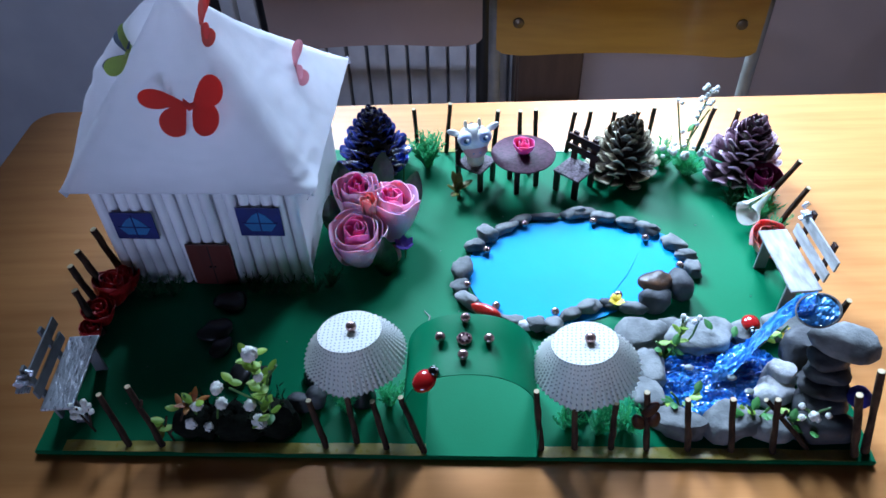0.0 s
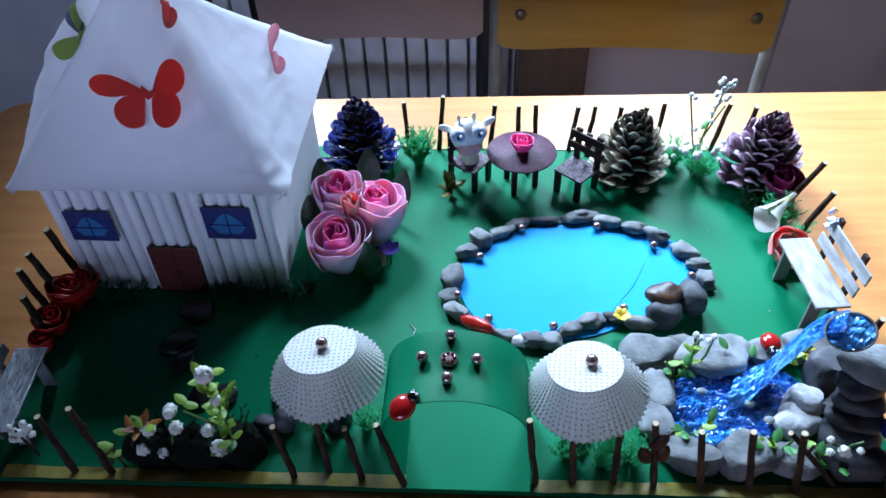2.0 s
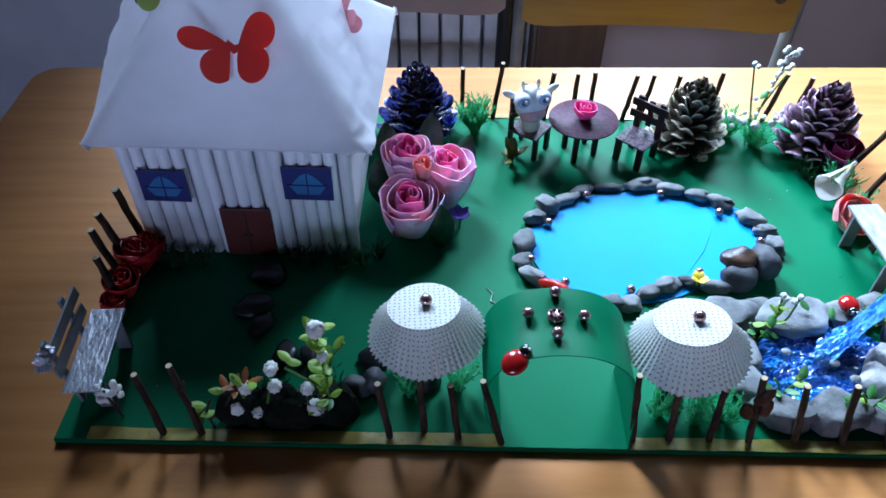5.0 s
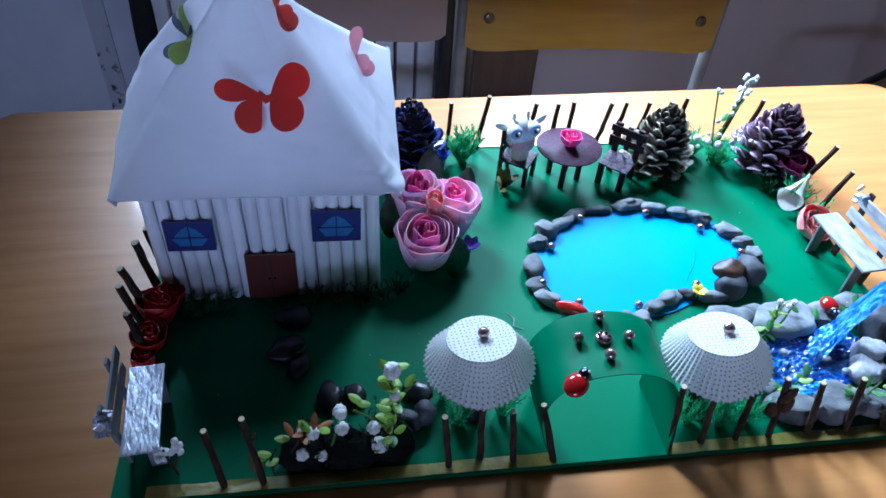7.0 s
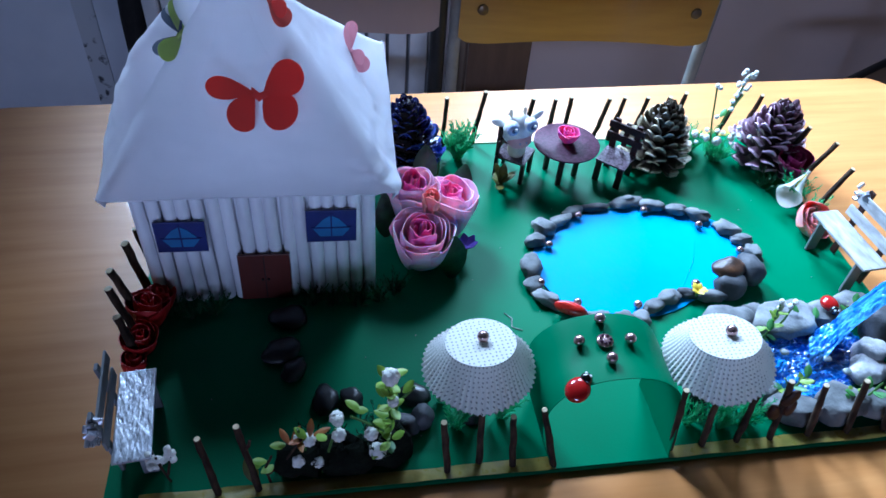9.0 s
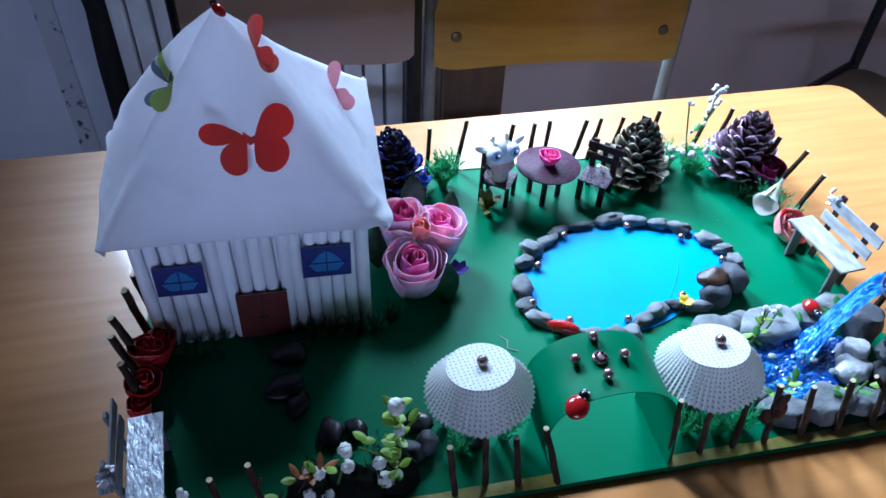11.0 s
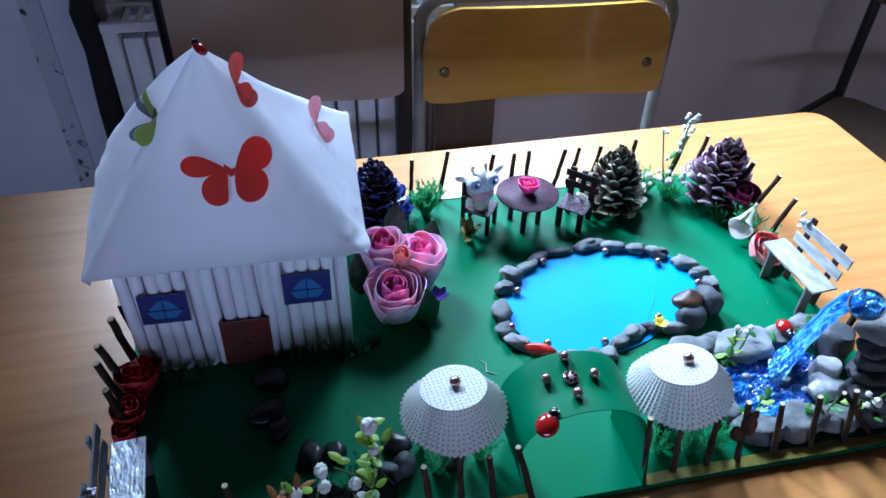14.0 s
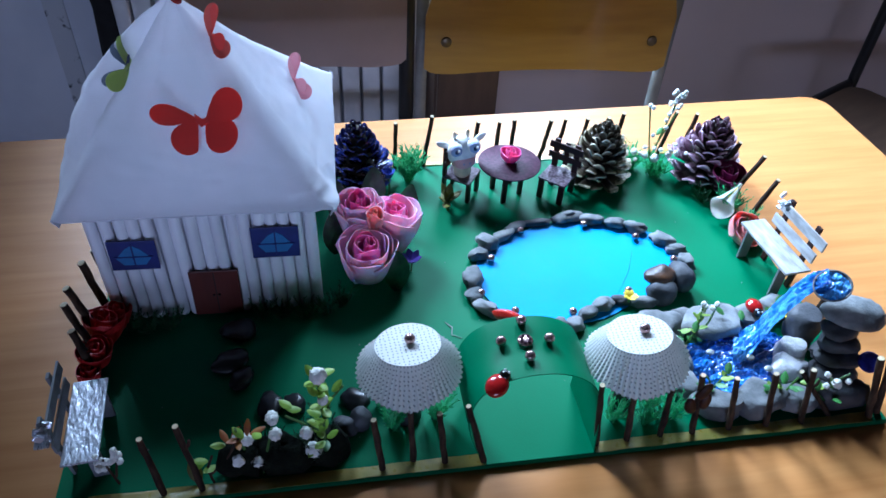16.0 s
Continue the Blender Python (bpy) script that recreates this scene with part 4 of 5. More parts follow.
S = lambda x, y, z: Matrix.Diagonal((x, y, z, 1))
cow_ball(0.0098, pose(0, 0, 0.0095) @ S(1, .9, 1.15), 1)
cow_ball(0.0155, pose(0, 0, 0.033) @ S(1.1, 0.95, 1.12), 0)
cow_ball(0.0118, pose(0.000, -0.0070, 0.0245) @ S(1.12, 0.8, 0.80), 2)
for s in (-1, 1):
    cow_ball(0.0088, pose(s * 0.0098, -0.0085, 0.0400) @ S(1, .85, .95), 0)
    cow_ball(0.0064, pose(s * 0.0102, -0.0128, 0.0412) @ S(1, .62, 1), 4)
    cow_ball(0.0029, pose(s * 0.0102, -0.0158, 0.0416) @ S(1, .5, 1), 3)
    # small white ball on each pupil, a highlight built as a shape
    cow_ball(0.0016, pose(s * 0.0102 + .0016, -0.0174, 0.0432), 0)
    cow_ball(0.0060, pose(s * 0.0205, 0, 0.0445, 0, -s * 28, 0) @ S(1.4, .5, .6), 0)
    cow_ball(0.0026, pose(s * 0.0075, 0, 0.0525) @ S(.8, .8, 1.8), 1)
    cow_ball(0.0009, pose(s * 0.0035, -0.0166, 0.0255), 4)
cow = link_mesh("toy_cow", b, [WHITE_GLOSS, CREAM, PINK_SKIN, EYE_BLUE, EYE_RIM])
cow.matrix_world = pose(0.3765, 0.3630, 0.0262, -4, -4, 10) @ Matrix.Scale(1.06, 4)
tagged(cow, "small white toy cow seated on a brown toy chair", "toy cow")


# ---------------------------------------------------------------- roses
def petal(radius, height, curl, span, seed):
    """One petal of a cup round the z axis: narrow at its foot, belly, then a rim that rolls out by curl; span in degrees to each side."""
    def fn(u, v):
        s = (u - 0.5) * 2
        top = 1 - 0.13 * abs(s) ** 3 + 0.035 * math.sin(3.0 * s + seed)
        r = radius * (0.34 + 0.66 * math.sin(math.pi / 2 * min(1.0, 1.15 * v)) ** 0.75) * (1 + curl * max(0.0, v - 0.62) ** 1.3 * 1.6)
        r *= 1 + 0.045 * math.sin(4.2 * s + seed * 2.1) * v + 0.05 * s
        a = radians(span) * s * (0.70 + 0.30 * v)
        return (r * math.sin(a), -r * math.cos(a), height * v * top)
    return sheet(fn, 10, 9, 0.0006)


def rose(at, radius, height, mats, seed, label, rings=((0.14, 3), (0.32, 3), (0.52, 4), (0.76, 4), (1.0, 5)), tilt=(0, 0), group=""):
    """A rose of cupped petals, tight inside and opening outwards."""
    rr = random.Random(seed)
    g = thing("rose", None, label, "flower", group, m=pose(*at, tilt[0], tilt[1], rr.uniform(0, 90)))
    last = len(rings) - 1
    for k, (f, n) in enumerate(rings):
        out = k / max(1, last)
        meshes = [mesh_of("petal", petal(radius * f, height * (0.93 + 0.05 * j - 0.10 * out + 0.04 * (k % 2)), -0.20 + 0.30 * out ** 2, 275 / n, seed + 3 * k + j), mats[min(k, len(mats) - 1)]) for j in range(2)]
        for j in range(n):
            a = 360 * j / n + k * 47 + rr.uniform(-9, 9)
            piece("petal", meshes[j % 2], g, pose(0, 0, 0.0006, rr.uniform(-3, 3), rr.uniform(-3, 3), a))
    return g


PK = (ROSE_HOT, ROSE_MID, ROSE_HOT, ROSE_PINK, ROSE_PINK)
rose((0.2535, 0.2320, 0.0), 0.0275, 0.058, PK, 1, "large pink fabric rose beside the house", tilt=(8, 0), group="pink roses")
rose((0.2820, 0.2680, 0.0), 0.0260, 0.064, PK, 2, "large pink fabric rose beside the house", tilt=(6, 4), group="pink roses")
rose((0.2500, 0.2860, 0.0), 0.023, 0.072, PK, 3, "large pink fabric rose beside the house", tilt=(6, -2), group="pink roses")
rose((0.2655, 0.2560, 0.030), 0.013, 0.042, (ROSE_CORAL,), 4, "small coral rosebud among pink roses", ((0.2, 3), (0.6, 4)), (6, 0))
rose((0.4300, 0.3585, 0.0463), 0.0125, 0.0165, (ROSE_MID,), 5, "small magenta paper rose on the toy table", ((0.15, 3), (0.5, 4), (0.9, 5)))
for k, (x, y, h, r) in enumerate(((0.009, 0.168, 0.036, 0.0165), (0.006, 0.143, 0.030, 0.0135), (0.005, 0.120, 0.022, 0.0095), (0.017, 0.184, 0.030, 0.012))):
    rose((x, y, 0), r, h, (ROSE_RED,), 20 + k, "dark red satin rose beside the fence twigs", ((0.25, 3), (0.6, 3), (1.0, 4)), (8, 10), "red roses")
rose((0.6760, 0.2560, 0.002), 0.019, 0.024, (ROSE_CORAL,), 30, "coral pink fabric flower behind the white bench", ((0.15, 3), (0.45, 4), (0.75, 5), (1.0, 6)), (30, -16))
rose((0.6960, 0.3330, 0.012), 0.017, 0.032, (ROSE_MAGENTA,), 31, "dark magenta fabric rose beside the pine cone", ((0.2, 3), (0.6, 4), (1.0, 5)), (12, -8))


def leaf_mesh(length, width, material, bend=0.3):
    def fn(u, v):
        s = (v - 0.5) * 2
        w = width / 2 * math.sin(math.pi * min(0.98, 0.06 + 0.92 * u)) ** 0.8
        return (s * w, length * u, length * bend * (u - u * u) - 0.25 * abs(s) * w + length * 0.1 * u)
    return mesh_of("leaf", sheet(fn, 7, 4, 0.0005), material)


big_leaf = leaf_mesh(0.050, 0.026, LEAF_DARK)
for k, (x, y, z, rx, rz) in enumerate(((0.226, 0.262, 0.008, 74, 24), (0.270, 0.330, 0.012, 70, -10), (0.284, 0.2080, 0.0005, 78, 10), (0.300, 0.300, 0.006, 58, -30), (0.232, 0.300, 0.02, 66, 20))):
    ob = tagged(new("rose_leaf", big_leaf), "dark green fabric rose leaf", "leaf", "rose leaves")
    ob.matrix_world = pose(x, y, z, rx, 0, rz)
b = bmesh.new()
sheet(lambda u, v: (((v - .5) * 0.010 * math.sin(math.pi * (0.1 + .85 * u))), 0.013 * u, 0.004 * u * u + 0.002), 4, 3, 0.0004, bm=b)
one = mesh_of("petal", b, VIOLET)
vi = thing("violet_flower", (0.3010, 0.2360, 0.012), "small violet fabric flower under the pink roses", "flower")
part("stem", sweep([(0, 0, -0.0118), (0.001, 0, 0.002)], 0.0009, 7), STEM, vi)
for k in range(6):
    piece("petal", one, vi, pose(0, 0, 0.001, 18, 0, 60 * k + 10))
b = bmesh.new()
sheet(lambda u, v: (((v - .5) * 0.008 * math.sin(math.pi * (0.1 + .85 * u))), 0.010 * u, 0.003 * u * u), 4, 3, 0.0004, bm=b)
blue_petal = mesh_of("petal", b, BLUE_PETAL)
bf = thing("blue_flower", (0.2900, 0.3655, 0.030), "small bright blue fabric flower beside the dark blue pine cone", "flower")
part("stem", sweep([(0, 0, -0.0297), (0.001, 0, -0.012), (0, 0, 0.001)], 0.0009, 7), STEM, bf)
for k in range(10):
    piece("petal", blue_petal, bf, pose(0, 0, 0.001 - 0.004 * (k // 5), 24 + 20 * (k // 5), 0, 72 * k + 36 * (k // 5)))
b = pebble(0.007, 0.007, 0.012, 40, 0.1)
pb = link_mesh("coral_bud", b, ROSE_CORAL)
pb.matrix_world = pose(0.2905, 0.2330, 0.009, 10, 0, 0)
tagged(pb, "small coral fabric bud under the pink roses", "flower")


# ---------------------------------------------------------------- pine cones
def cone_scale(length, width, material):
    """A woody scale: narrow at its root, broad and thick at its lip."""
    def fn(u, v):
        s = (v - 0.5) * 2
        w = width / 2 * (0.30 + 0.70 * u ** 0.8) * (1 if u < 0.85 else 1 - 0.35 * ((u - 0.85) / 0.15) ** 2)
        return (s * w, length * u * (1 - 0.10 * s * s * u), length * (0.22 * u * u - 0.10 * s * s * u))
    return mesh_of("scale", sheet(fn, 5, 4, length * 0.05), material)


def pine_cone(at, radius, height, material, label, seed, tilt=(0, 0)):
    g = thing("pine_cone", None, label, "pine cone", "painted pine cones", m=pose(*at, tilt[0], tilt[1], seed * 31))
    rr = random.Random(seed)
    part("core", lathe([(radius * .2, 0.002), (radius * .42, height * .12), (radius * .45, height * .4), (radius * .3, height * .75), (radius * .08, height * .96)], 14), CONE_CORE, g)
    n = 104
    meshes = [cone_scale(radius * f, radius * w, material) for f, w in ((0.66, 0.42), (0.60, 0.38), (0.48, 0.31), (0.38, 0.20))]
    for k in range(n):
        f = (k + 0.5) / n
        z = height * (0.06 + 0.88 * f)
        prof = (min(1.0, 0.76 + 1.8 * f) * (1 - f) ** 0.66 * 1.14 + 0.05) * rr.uniform(0.90, 1.07)
        a = k * 137.508 + rr.uniform(-5, 5)
        reach = radius * prof
        me = meshes[0 if f < 0.45 else 1 if f < 0.72 else 2 if f < 0.9 else 3]
        ln = radius * (0.66, 0.60, 0.48, 0.38)[meshes.index(me)]
        pitch = -4 + 64 * f ** 1.25 + rr.uniform(-17, 17)
        r0 = max(0.0, reach - ln * math.cos(radians(pitch)) * 0.98)
        piece("scale", me, g, pose(0, 0, z - ln * math.sin(radians(pitch)) * 0.5, 0, 0, a) @ pose(0, r0, 0, pitch, rr.uniform(-18, 18), rr.uniform(-8, 8)))
    return g


pine_cone((0.2560, 0.3880, 0.0), 0.0430, 0.088, CONE_BLUE, "pine cone painted glossy dark blue, standing upright", 1)
pine_cone((0.5470, 0.3800, 0.0), 0.0410, 0.084, CONE_GOLD, "pine cone brushed with gold paint, standing upright", 2, (3, -3))
pine_cone((0.6790, 0.3720, 0.0), 0.0440, 0.088, CONE_PURPLE, "pine cone brushed with mauve paint, standing upright", 3, (4, -6))


# ---------------------------------------------------------------- ferns, grass and flowers
def tuft(at, n, spread, height, material, seed, label, width=0.0011, fine=5):
    """A tuft of plastic fern: stems, each with rows of fine needles."""
    rr = random.Random(seed)
    verts, faces = [], []

    def blade(p, d, ln, w):
        side = d.cross(Vector((rr.uniform(-1, 1), rr.uniform(-1, 1), rr.uniform(-.3, .3)))).normalized() * w
        k = len(verts)
        mid = p + d * ln * 0.5
        verts.extend([p - side * .5, p + side * .5, mid + side * .6 + Vector((0, 0, ln * .04)), mid - side * .6 + Vector((0, 0, ln * .04)), p + d * ln])
        faces.extend([(k, k + 1, k + 2, k + 3), (k + 3, k + 2, k + 4)])
    for i in range(n):
        a, lean = rr.uniform(0, 2 * math.pi), rr.uniform(0.02, 1.0)
        d = Vector((math.cos(a) * lean * spread / height, math.sin(a) * lean * spread / height, 1.0)).normalized()
        ln = height * rr.uniform(0.55, 1.1)
        base = Vector((math.cos(a) * spread * .22 * rr.random(), math.sin(a) * spread * .22 * rr.random(), 0))
        blade(base, d, ln, width)
        for j in range(fine * 3):
            f = 0.2 + 0.8 * j / (fine * 3)
            p = base + d * ln * f
            e = (d * 0.7 + Vector((rr.uniform(-1, 1), rr.uniform(-1, 1), rr.uniform(-.2, .8))) * 0.75).normalized()
            blade(p, e, ln * 0.27 * (1.15 - 0.7 * f), width * 0.75)
    me = bpy.data.meshes.new("grass_tuft")
    me.from_pydata([tuple(v) for v in verts], [], faces)
    me.materials.append(material)
    ob = new("grass_tuft", me)
    ob.matrix_world = pose(*at)
    return tagged(ob, label, "grass", "plastic grass tufts")


GL = "tuft of green plastic fern stuck on the board"
tuft((0.3175, 0.3960, 0), 60, 0.026, 0.046, FERN, 1, GL, 0.0014, 7)
tuft((0.6000, 0.3980, 0), 54, 0.030, 0.036, FERN, 2, GL)
tuft((0.6250, 0.3780, 0), 54, 0.028, 0.034, FERN, 3, GL)
tuft((0.6650, 0.3220, 0), 26, 0.026, 0.024, GRASS_DARK, 4, GL)
tuft((0.6880, 0.3000, 0), 54, 0.026, 0.036, FERN, 5, GL)
tuft((0.6930, 0.2700, 0), 22, 0.018, 0.030, FERN, 6, GL)
for k, (x, y) in enumerate(((0.030, 0.184), (0.048, 0.180), (0.066, 0.182), (0.150, 0.186), (0.170, 0.184), (0.192, 0.182), (0.212, 0.186), (0.226, 0.194))):
    tuft((x, y, 0), 24, 0.020, 0.022, GRASS_DARK, 20 + k, "low dark green plastic grass along the house wall", 0.0009)
for k, (x, y, h) in enumerate(((0.262, 0.045, 0.040), (0.300, 0.052, 0.036), (0.255, 0.070, 0.03), (0.452, 0.030, 0.032), (0.490, 0.040, 0.036), (0.503, 0.028, 0.030), (0.478, 0.024, 0.034))):
    tuft((x, y, 0), 26, 0.020, h, FERN, 40 + k, GL)

small_leaf = leaf_mesh(0.0112, 0.0066, LEAF_LIME, 0.08)
green_leaf = leaf_mesh(0.0115, 0.0068, LEAF, 0.2)
olive_leaf = leaf_mesh(0.019, 0.0095, OLIVE, 0.25)
rust_leaf = leaf_mesh(0.0125, 0.0050, ORANGE_LEAF, 0.2)


def bud(r, seed):
    b = pebble(r, r, r * 1.12, seed, 0.08, 3)
    for v in b.verts:
        a = math.atan2(v.co.y, v.co.x)
        v.co *= 1 + 0.10 * math.cos(9 * a)
    return b


bud_meshes = [mesh_of("bud", bud(r, 80 + i), BUD_WHITE) for i, r in enumerate((0.0060, 0.0050, 0.0038, 0.0025))]


def sprig(at, stems, leaves, buds, label, stem_mat=STEM, category="plant", group=""):
    """A plant of thin stems; leaves are (mesh, place, rx, rz), buds (size, place)."""
    g = thing("flower_sprig", at, label, category, group)
    for pts in stems:
        part("stem", sweep([Vector(p) for p in pts], 0.0010, 6), stem_mat, g)
    for me, p, rx, rz in leaves:
        piece("leaf", me, g, pose(*p, rx, 0, rz))
    for k, p in buds:
        piece("flower_bud", bud_meshes[k], g, pose(*p, 20 * k, 0, 40 * k))
    return g


rng = random.Random(8)
sprig((0.205, 0.020, 0), [[(0, 0, 0), (0.002, 0, 0.05), (0, -0.001, 0.108)], [(0.001, 0, 0.04), (-0.014, 0, 0.055), (-0.026, 0, 0.066)], [(0.001, 0, 0.05), (0.008, 0, 0.08), (0.018, 0, 0.096)]],
      [(small_leaf, (rng.uniform(-.003, .003), rng.uniform(-.004, .004), 0.030 + 0.0034 * k), rng.uniform(-5, 50), 137 * k) for k in range(25)] +
      [(small_leaf, (-0.014, 0, 0.072), 10, 90), (small_leaf, (-0.02, -0.002, 0.078), 10, 60), (small_leaf, (0.010, 0, 0.090), 35, -60), (green_leaf, (0.002, 0, 0.030), 0, 180), (small_leaf, (-0.006, -0.004, 0.030), -10, 150)],
      [(0, (0.001, -0.002, 0.112)), (1, (-0.036, 0, 0.066)), (1, (-0.012, -0.004, 0.048)), (1, (-0.006, -0.006, 0.026)), (2, (0.003, -0.004, 0.086))],
      "artificial sprig with lime green leaves and white buds")
sprig((0.152, 0.016, 0), [[(0, 0, 0), (-0.006, 0, 0.03), (-0.010, 0, 0.062)], [(0.004, 0, 0), (0.010, 0, 0.030), (0.016, 0.002, 0.055)]],
      [(rust_leaf if k % 3 else small_leaf, (-0.020 + 0.0026 * k, 0.002 - 0.0008 * k, 0.040 + 0.0024 * k), 10 + 9 * (k % 4), 100 - 67 * k) for k in range(10)] + [(small_leaf, (-0.030, -0.002, 0.020), 10, 130), (olive_leaf, (-0.046, -0.004, 0.003), 35, 20)],
      [(0, (-0.012, -0.002, 0.026)), (1, (-0.003, 0, 0.047)), (1, (0.002, -0.003, 0.022)), (1, (0.018, 0, 0.050)), (2, (-0.010, 0, 0.050)), (2, (0.018, 0, 0.068)), (0, (0.045, -0.002, 0.028))],
      "artificial plant with rust-coloured leaves and white pompom buds")
sprig((0.118, 0.012, 0), [[(0, 0, 0), (-0.002, 0, 0.02), (0.004, 0, 0.036)], [(0, 0, 0.012), (0.014, 0, 0.03), (0.026, 0, 0.055)]], [(olive_leaf, (-0.010, 0, 0.002), 40, 30), (small_leaf, (-0.012, 0, 0.022), 15, -70), (small_leaf, (0, 0, 0.03), 20, 100)], [],
      "bent twig with yellow-green artificial leaves", TWIG)
rng = random.Random(12)
sprig((0.046, 0.020, 0), [[(0, 0, 0), (-0.003, 0, 0.02), (-0.004, 0, 0.034)], [(0, 0, 0.01), (0.005, 0, 0.03), (0.006, 0, 0.042)]], [],
      [(3, (-0.004 + rng.uniform(-.007, .007), rng.uniform(-.002, .002), rng.uniform(0.020, 0.036))) for k in range(12)] + [(3, (0.006 + rng.uniform(-.003, .003), 0, 0.030 + 0.0028 * k)) for k in range(6)],
      "small cream flower cluster on a dark stem", TWIG)
# near-black clumps and foliage put in for the shade under the buds
for k, (x, y, r) in enumerate(((0.140, 0.022, 0.020), (0.172, 0.024, 0.022), (0.205, 0.026, 0.018))):
    ob = link_mesh("dark_clump", pebble(r, r * .7, 0.020, 90 + k, 0.35), SHADOW_BLACK)
    ob.matrix_world = pose(x, y, 0.014)
    tagged(ob, "near-black clump put where shade lies under the white buds", "shrub", "dark clumps")
tuft((0.156, 0.024, 0), 40, 0.028, 0.040, SHADOW_BLACK, 70, "dark plastic foliage filling the shade at the front of the board")
tuft((0.196, 0.026, 0), 40, 0.026, 0.044, LEAF_DARK, 71, "dark plastic foliage filling the shade at the front of the board")

ys = thing("olive_flower", (0.3560, 0.3340, 0), "yellow-green artificial flower standing on the board", "flower")
part("stem", sweep([(0, 0, 0), (0, 0, 0.014)], 0.0018, 7), STEM, ys)
for k in range(9):
    piece("petal", olive_leaf, ys, pose(0, 0, 0.007 + 0.0013 * k, (12, 66, 40)[k % 3], 0, 47 * k + 15))

# white filler flower behind the fern
sprig((0.618, 0.385, 0), [[(0, 0, 0), (0.003, -0.002, 0.05), (0.012, -0.006, 0.112)], [(0, 0, 0.02), (-0.008, 0, 0.05), (-0.020, -0.004, 0.098)], [(0.002, 0, 0.04), (0.012, 0, 0.07), (0.018, 0, 0.085)]],
      [(green_leaf, (0, 0, 0.02 + .012 * k), 40, 100 * k) for k in range(4)],
      [(3, (0.010 + 0.0030 * (k % 5) - 0.004, -0.006 + 0.002 * (k % 3), 0.088 + 0.0026 * k)) for k in range(12)] + [(3, (-0.026 + 0.0072 * k, -0.012 + 0.005 * (k % 3), 0.030 + 0.005 * (k % 4))) for k in range(11)] + [(3, (0.014, -0.007, 0.114)), (3, (0.018, -0.007, 0.117)), (3, (0.010, -0.006, 0.108)), (3, (0.005, -0.004, 0.100)), (3, (-0.020, -0.004, 0.100)), (3, (-0.015, -0.003, 0.096)), (3, (0.004, -0.006, 0.080)), (3, (0.006, -0.006, 0.070)), (3, (-0.008, -0.006, 0.060)),
       (2, (-0.014, -0.010, 0.034)), (1, (-0.002, -0.014, 0.032)), (2, (0.016, -0.012, 0.034)), (2, (-0.026, -0.004, 0.036)), (2, (0.026, -0.012, 0.036))], "artificial sprig of tiny white flowers in green fern")

# calla flower
cl = thing("calla_flower", (0.6820, 0.3010, 0), "white calla-like fabric flower lying in fern", "flower")


def calla(u, v):
    a = (v - 0.5) * 2 * math.pi * 0.93
    r = 0.0016 + 0.0105 * u ** 1.4 * (1 + 0.35 * max(0.0, u - 0.8) * 5 * abs(math.cos(a / 2)))
    return (r * math.sin(a), 0.040 * u + 0.010 * u * u * math.cos(a) ** 2 * (1 if math.cos(a) > 0 else 0), -r * math.cos(a) * 0.8)


part("spathe", sheet(calla, 16, 24, 0.0006), PETAL_WHITE, cl, m=pose(0.016, 0.006, 0.034, -16, 0, 127))
part("spadix", sweep([(0.010, 0.001, 0.033), (-0.006, -0.010, 0.028)], [0.0016, 0.0011], 8), YELLOW, cl, "yellow spike")
part("stem", sweep([(0.016, 0.006, 0.034), (0.018, 0.008, 0.016), (0.014, 0.008, 0.0003)], 0.0014, 7), STEM, cl)


# ---------------------------------------------------------------- benches
def bench(m, label, seat_mat, frame_mat, leg_mat, slat_mat, bow):
    g = thing("toy_bench", None, label, "toy bench", "toy benches", m=m)
    L = 0.084
    part("seat", box(0.029, L, 0.0026, pose(0.014, 0, 0.0400), 0.0007), seat_mat, g, smooth=False)
    for s in (-1, 1):
        part("leg", box(0.012, 0.0026, 0.0385, pose(0.021, s * (L / 2 - .012), 0.01925), 0.0006), leg_mat, g, smooth=False)
        part("back_post", box(0.0030, 0.0066, 0.080, pose(-0.0047, s * (L / 2 - .020), 0.0400, 0, -5, 0), 0.0006), frame_mat, g, smooth=False)
    for z, off in ((0.051, 0.002), (0.069, -0.006 * bow)):
        part("back_slat", box(0.0022, L - 0.014, 0.0120, pose(0.0018 - 0.0875 * z, off, z, 0, -5, 0), 0.0008), slat_mat, g, smooth=False)
    rr = random.Random(4)
    for k in range(11):
        at = pose(-0.007 + rr.uniform(-.004, .004), bow * (L / 2 - .012) + rr.uniform(-.009, .009), 0.070 + rr.uniform(-.010, .007), rr.uniform(0, 90), rr.uniform(0, 90), 0)
        part("foil_scrap", box(0.0075, 0.006, 0.0024, at, 0.0009), FOIL, g, "crumpled silver foil", smooth=False)
    return g


bench(pose(0.6910, 0.1935, 0, 0, 0, 185), "white-painted toy bench of flat sticks with foil", WHITE_STICK, BROWN_WOOD, GREY_CARD, WHITE_STICK, -1)
bench(pose(0.0100, 0.0560, 0, 0, 0, 5) @ Matrix.Diagonal((0.92, 0.94, 0.88, 1)), "grey card toy bench with a foil-covered seat", FOIL, GREY_CARD, GREY_CARD, GREY_CARD, -1)

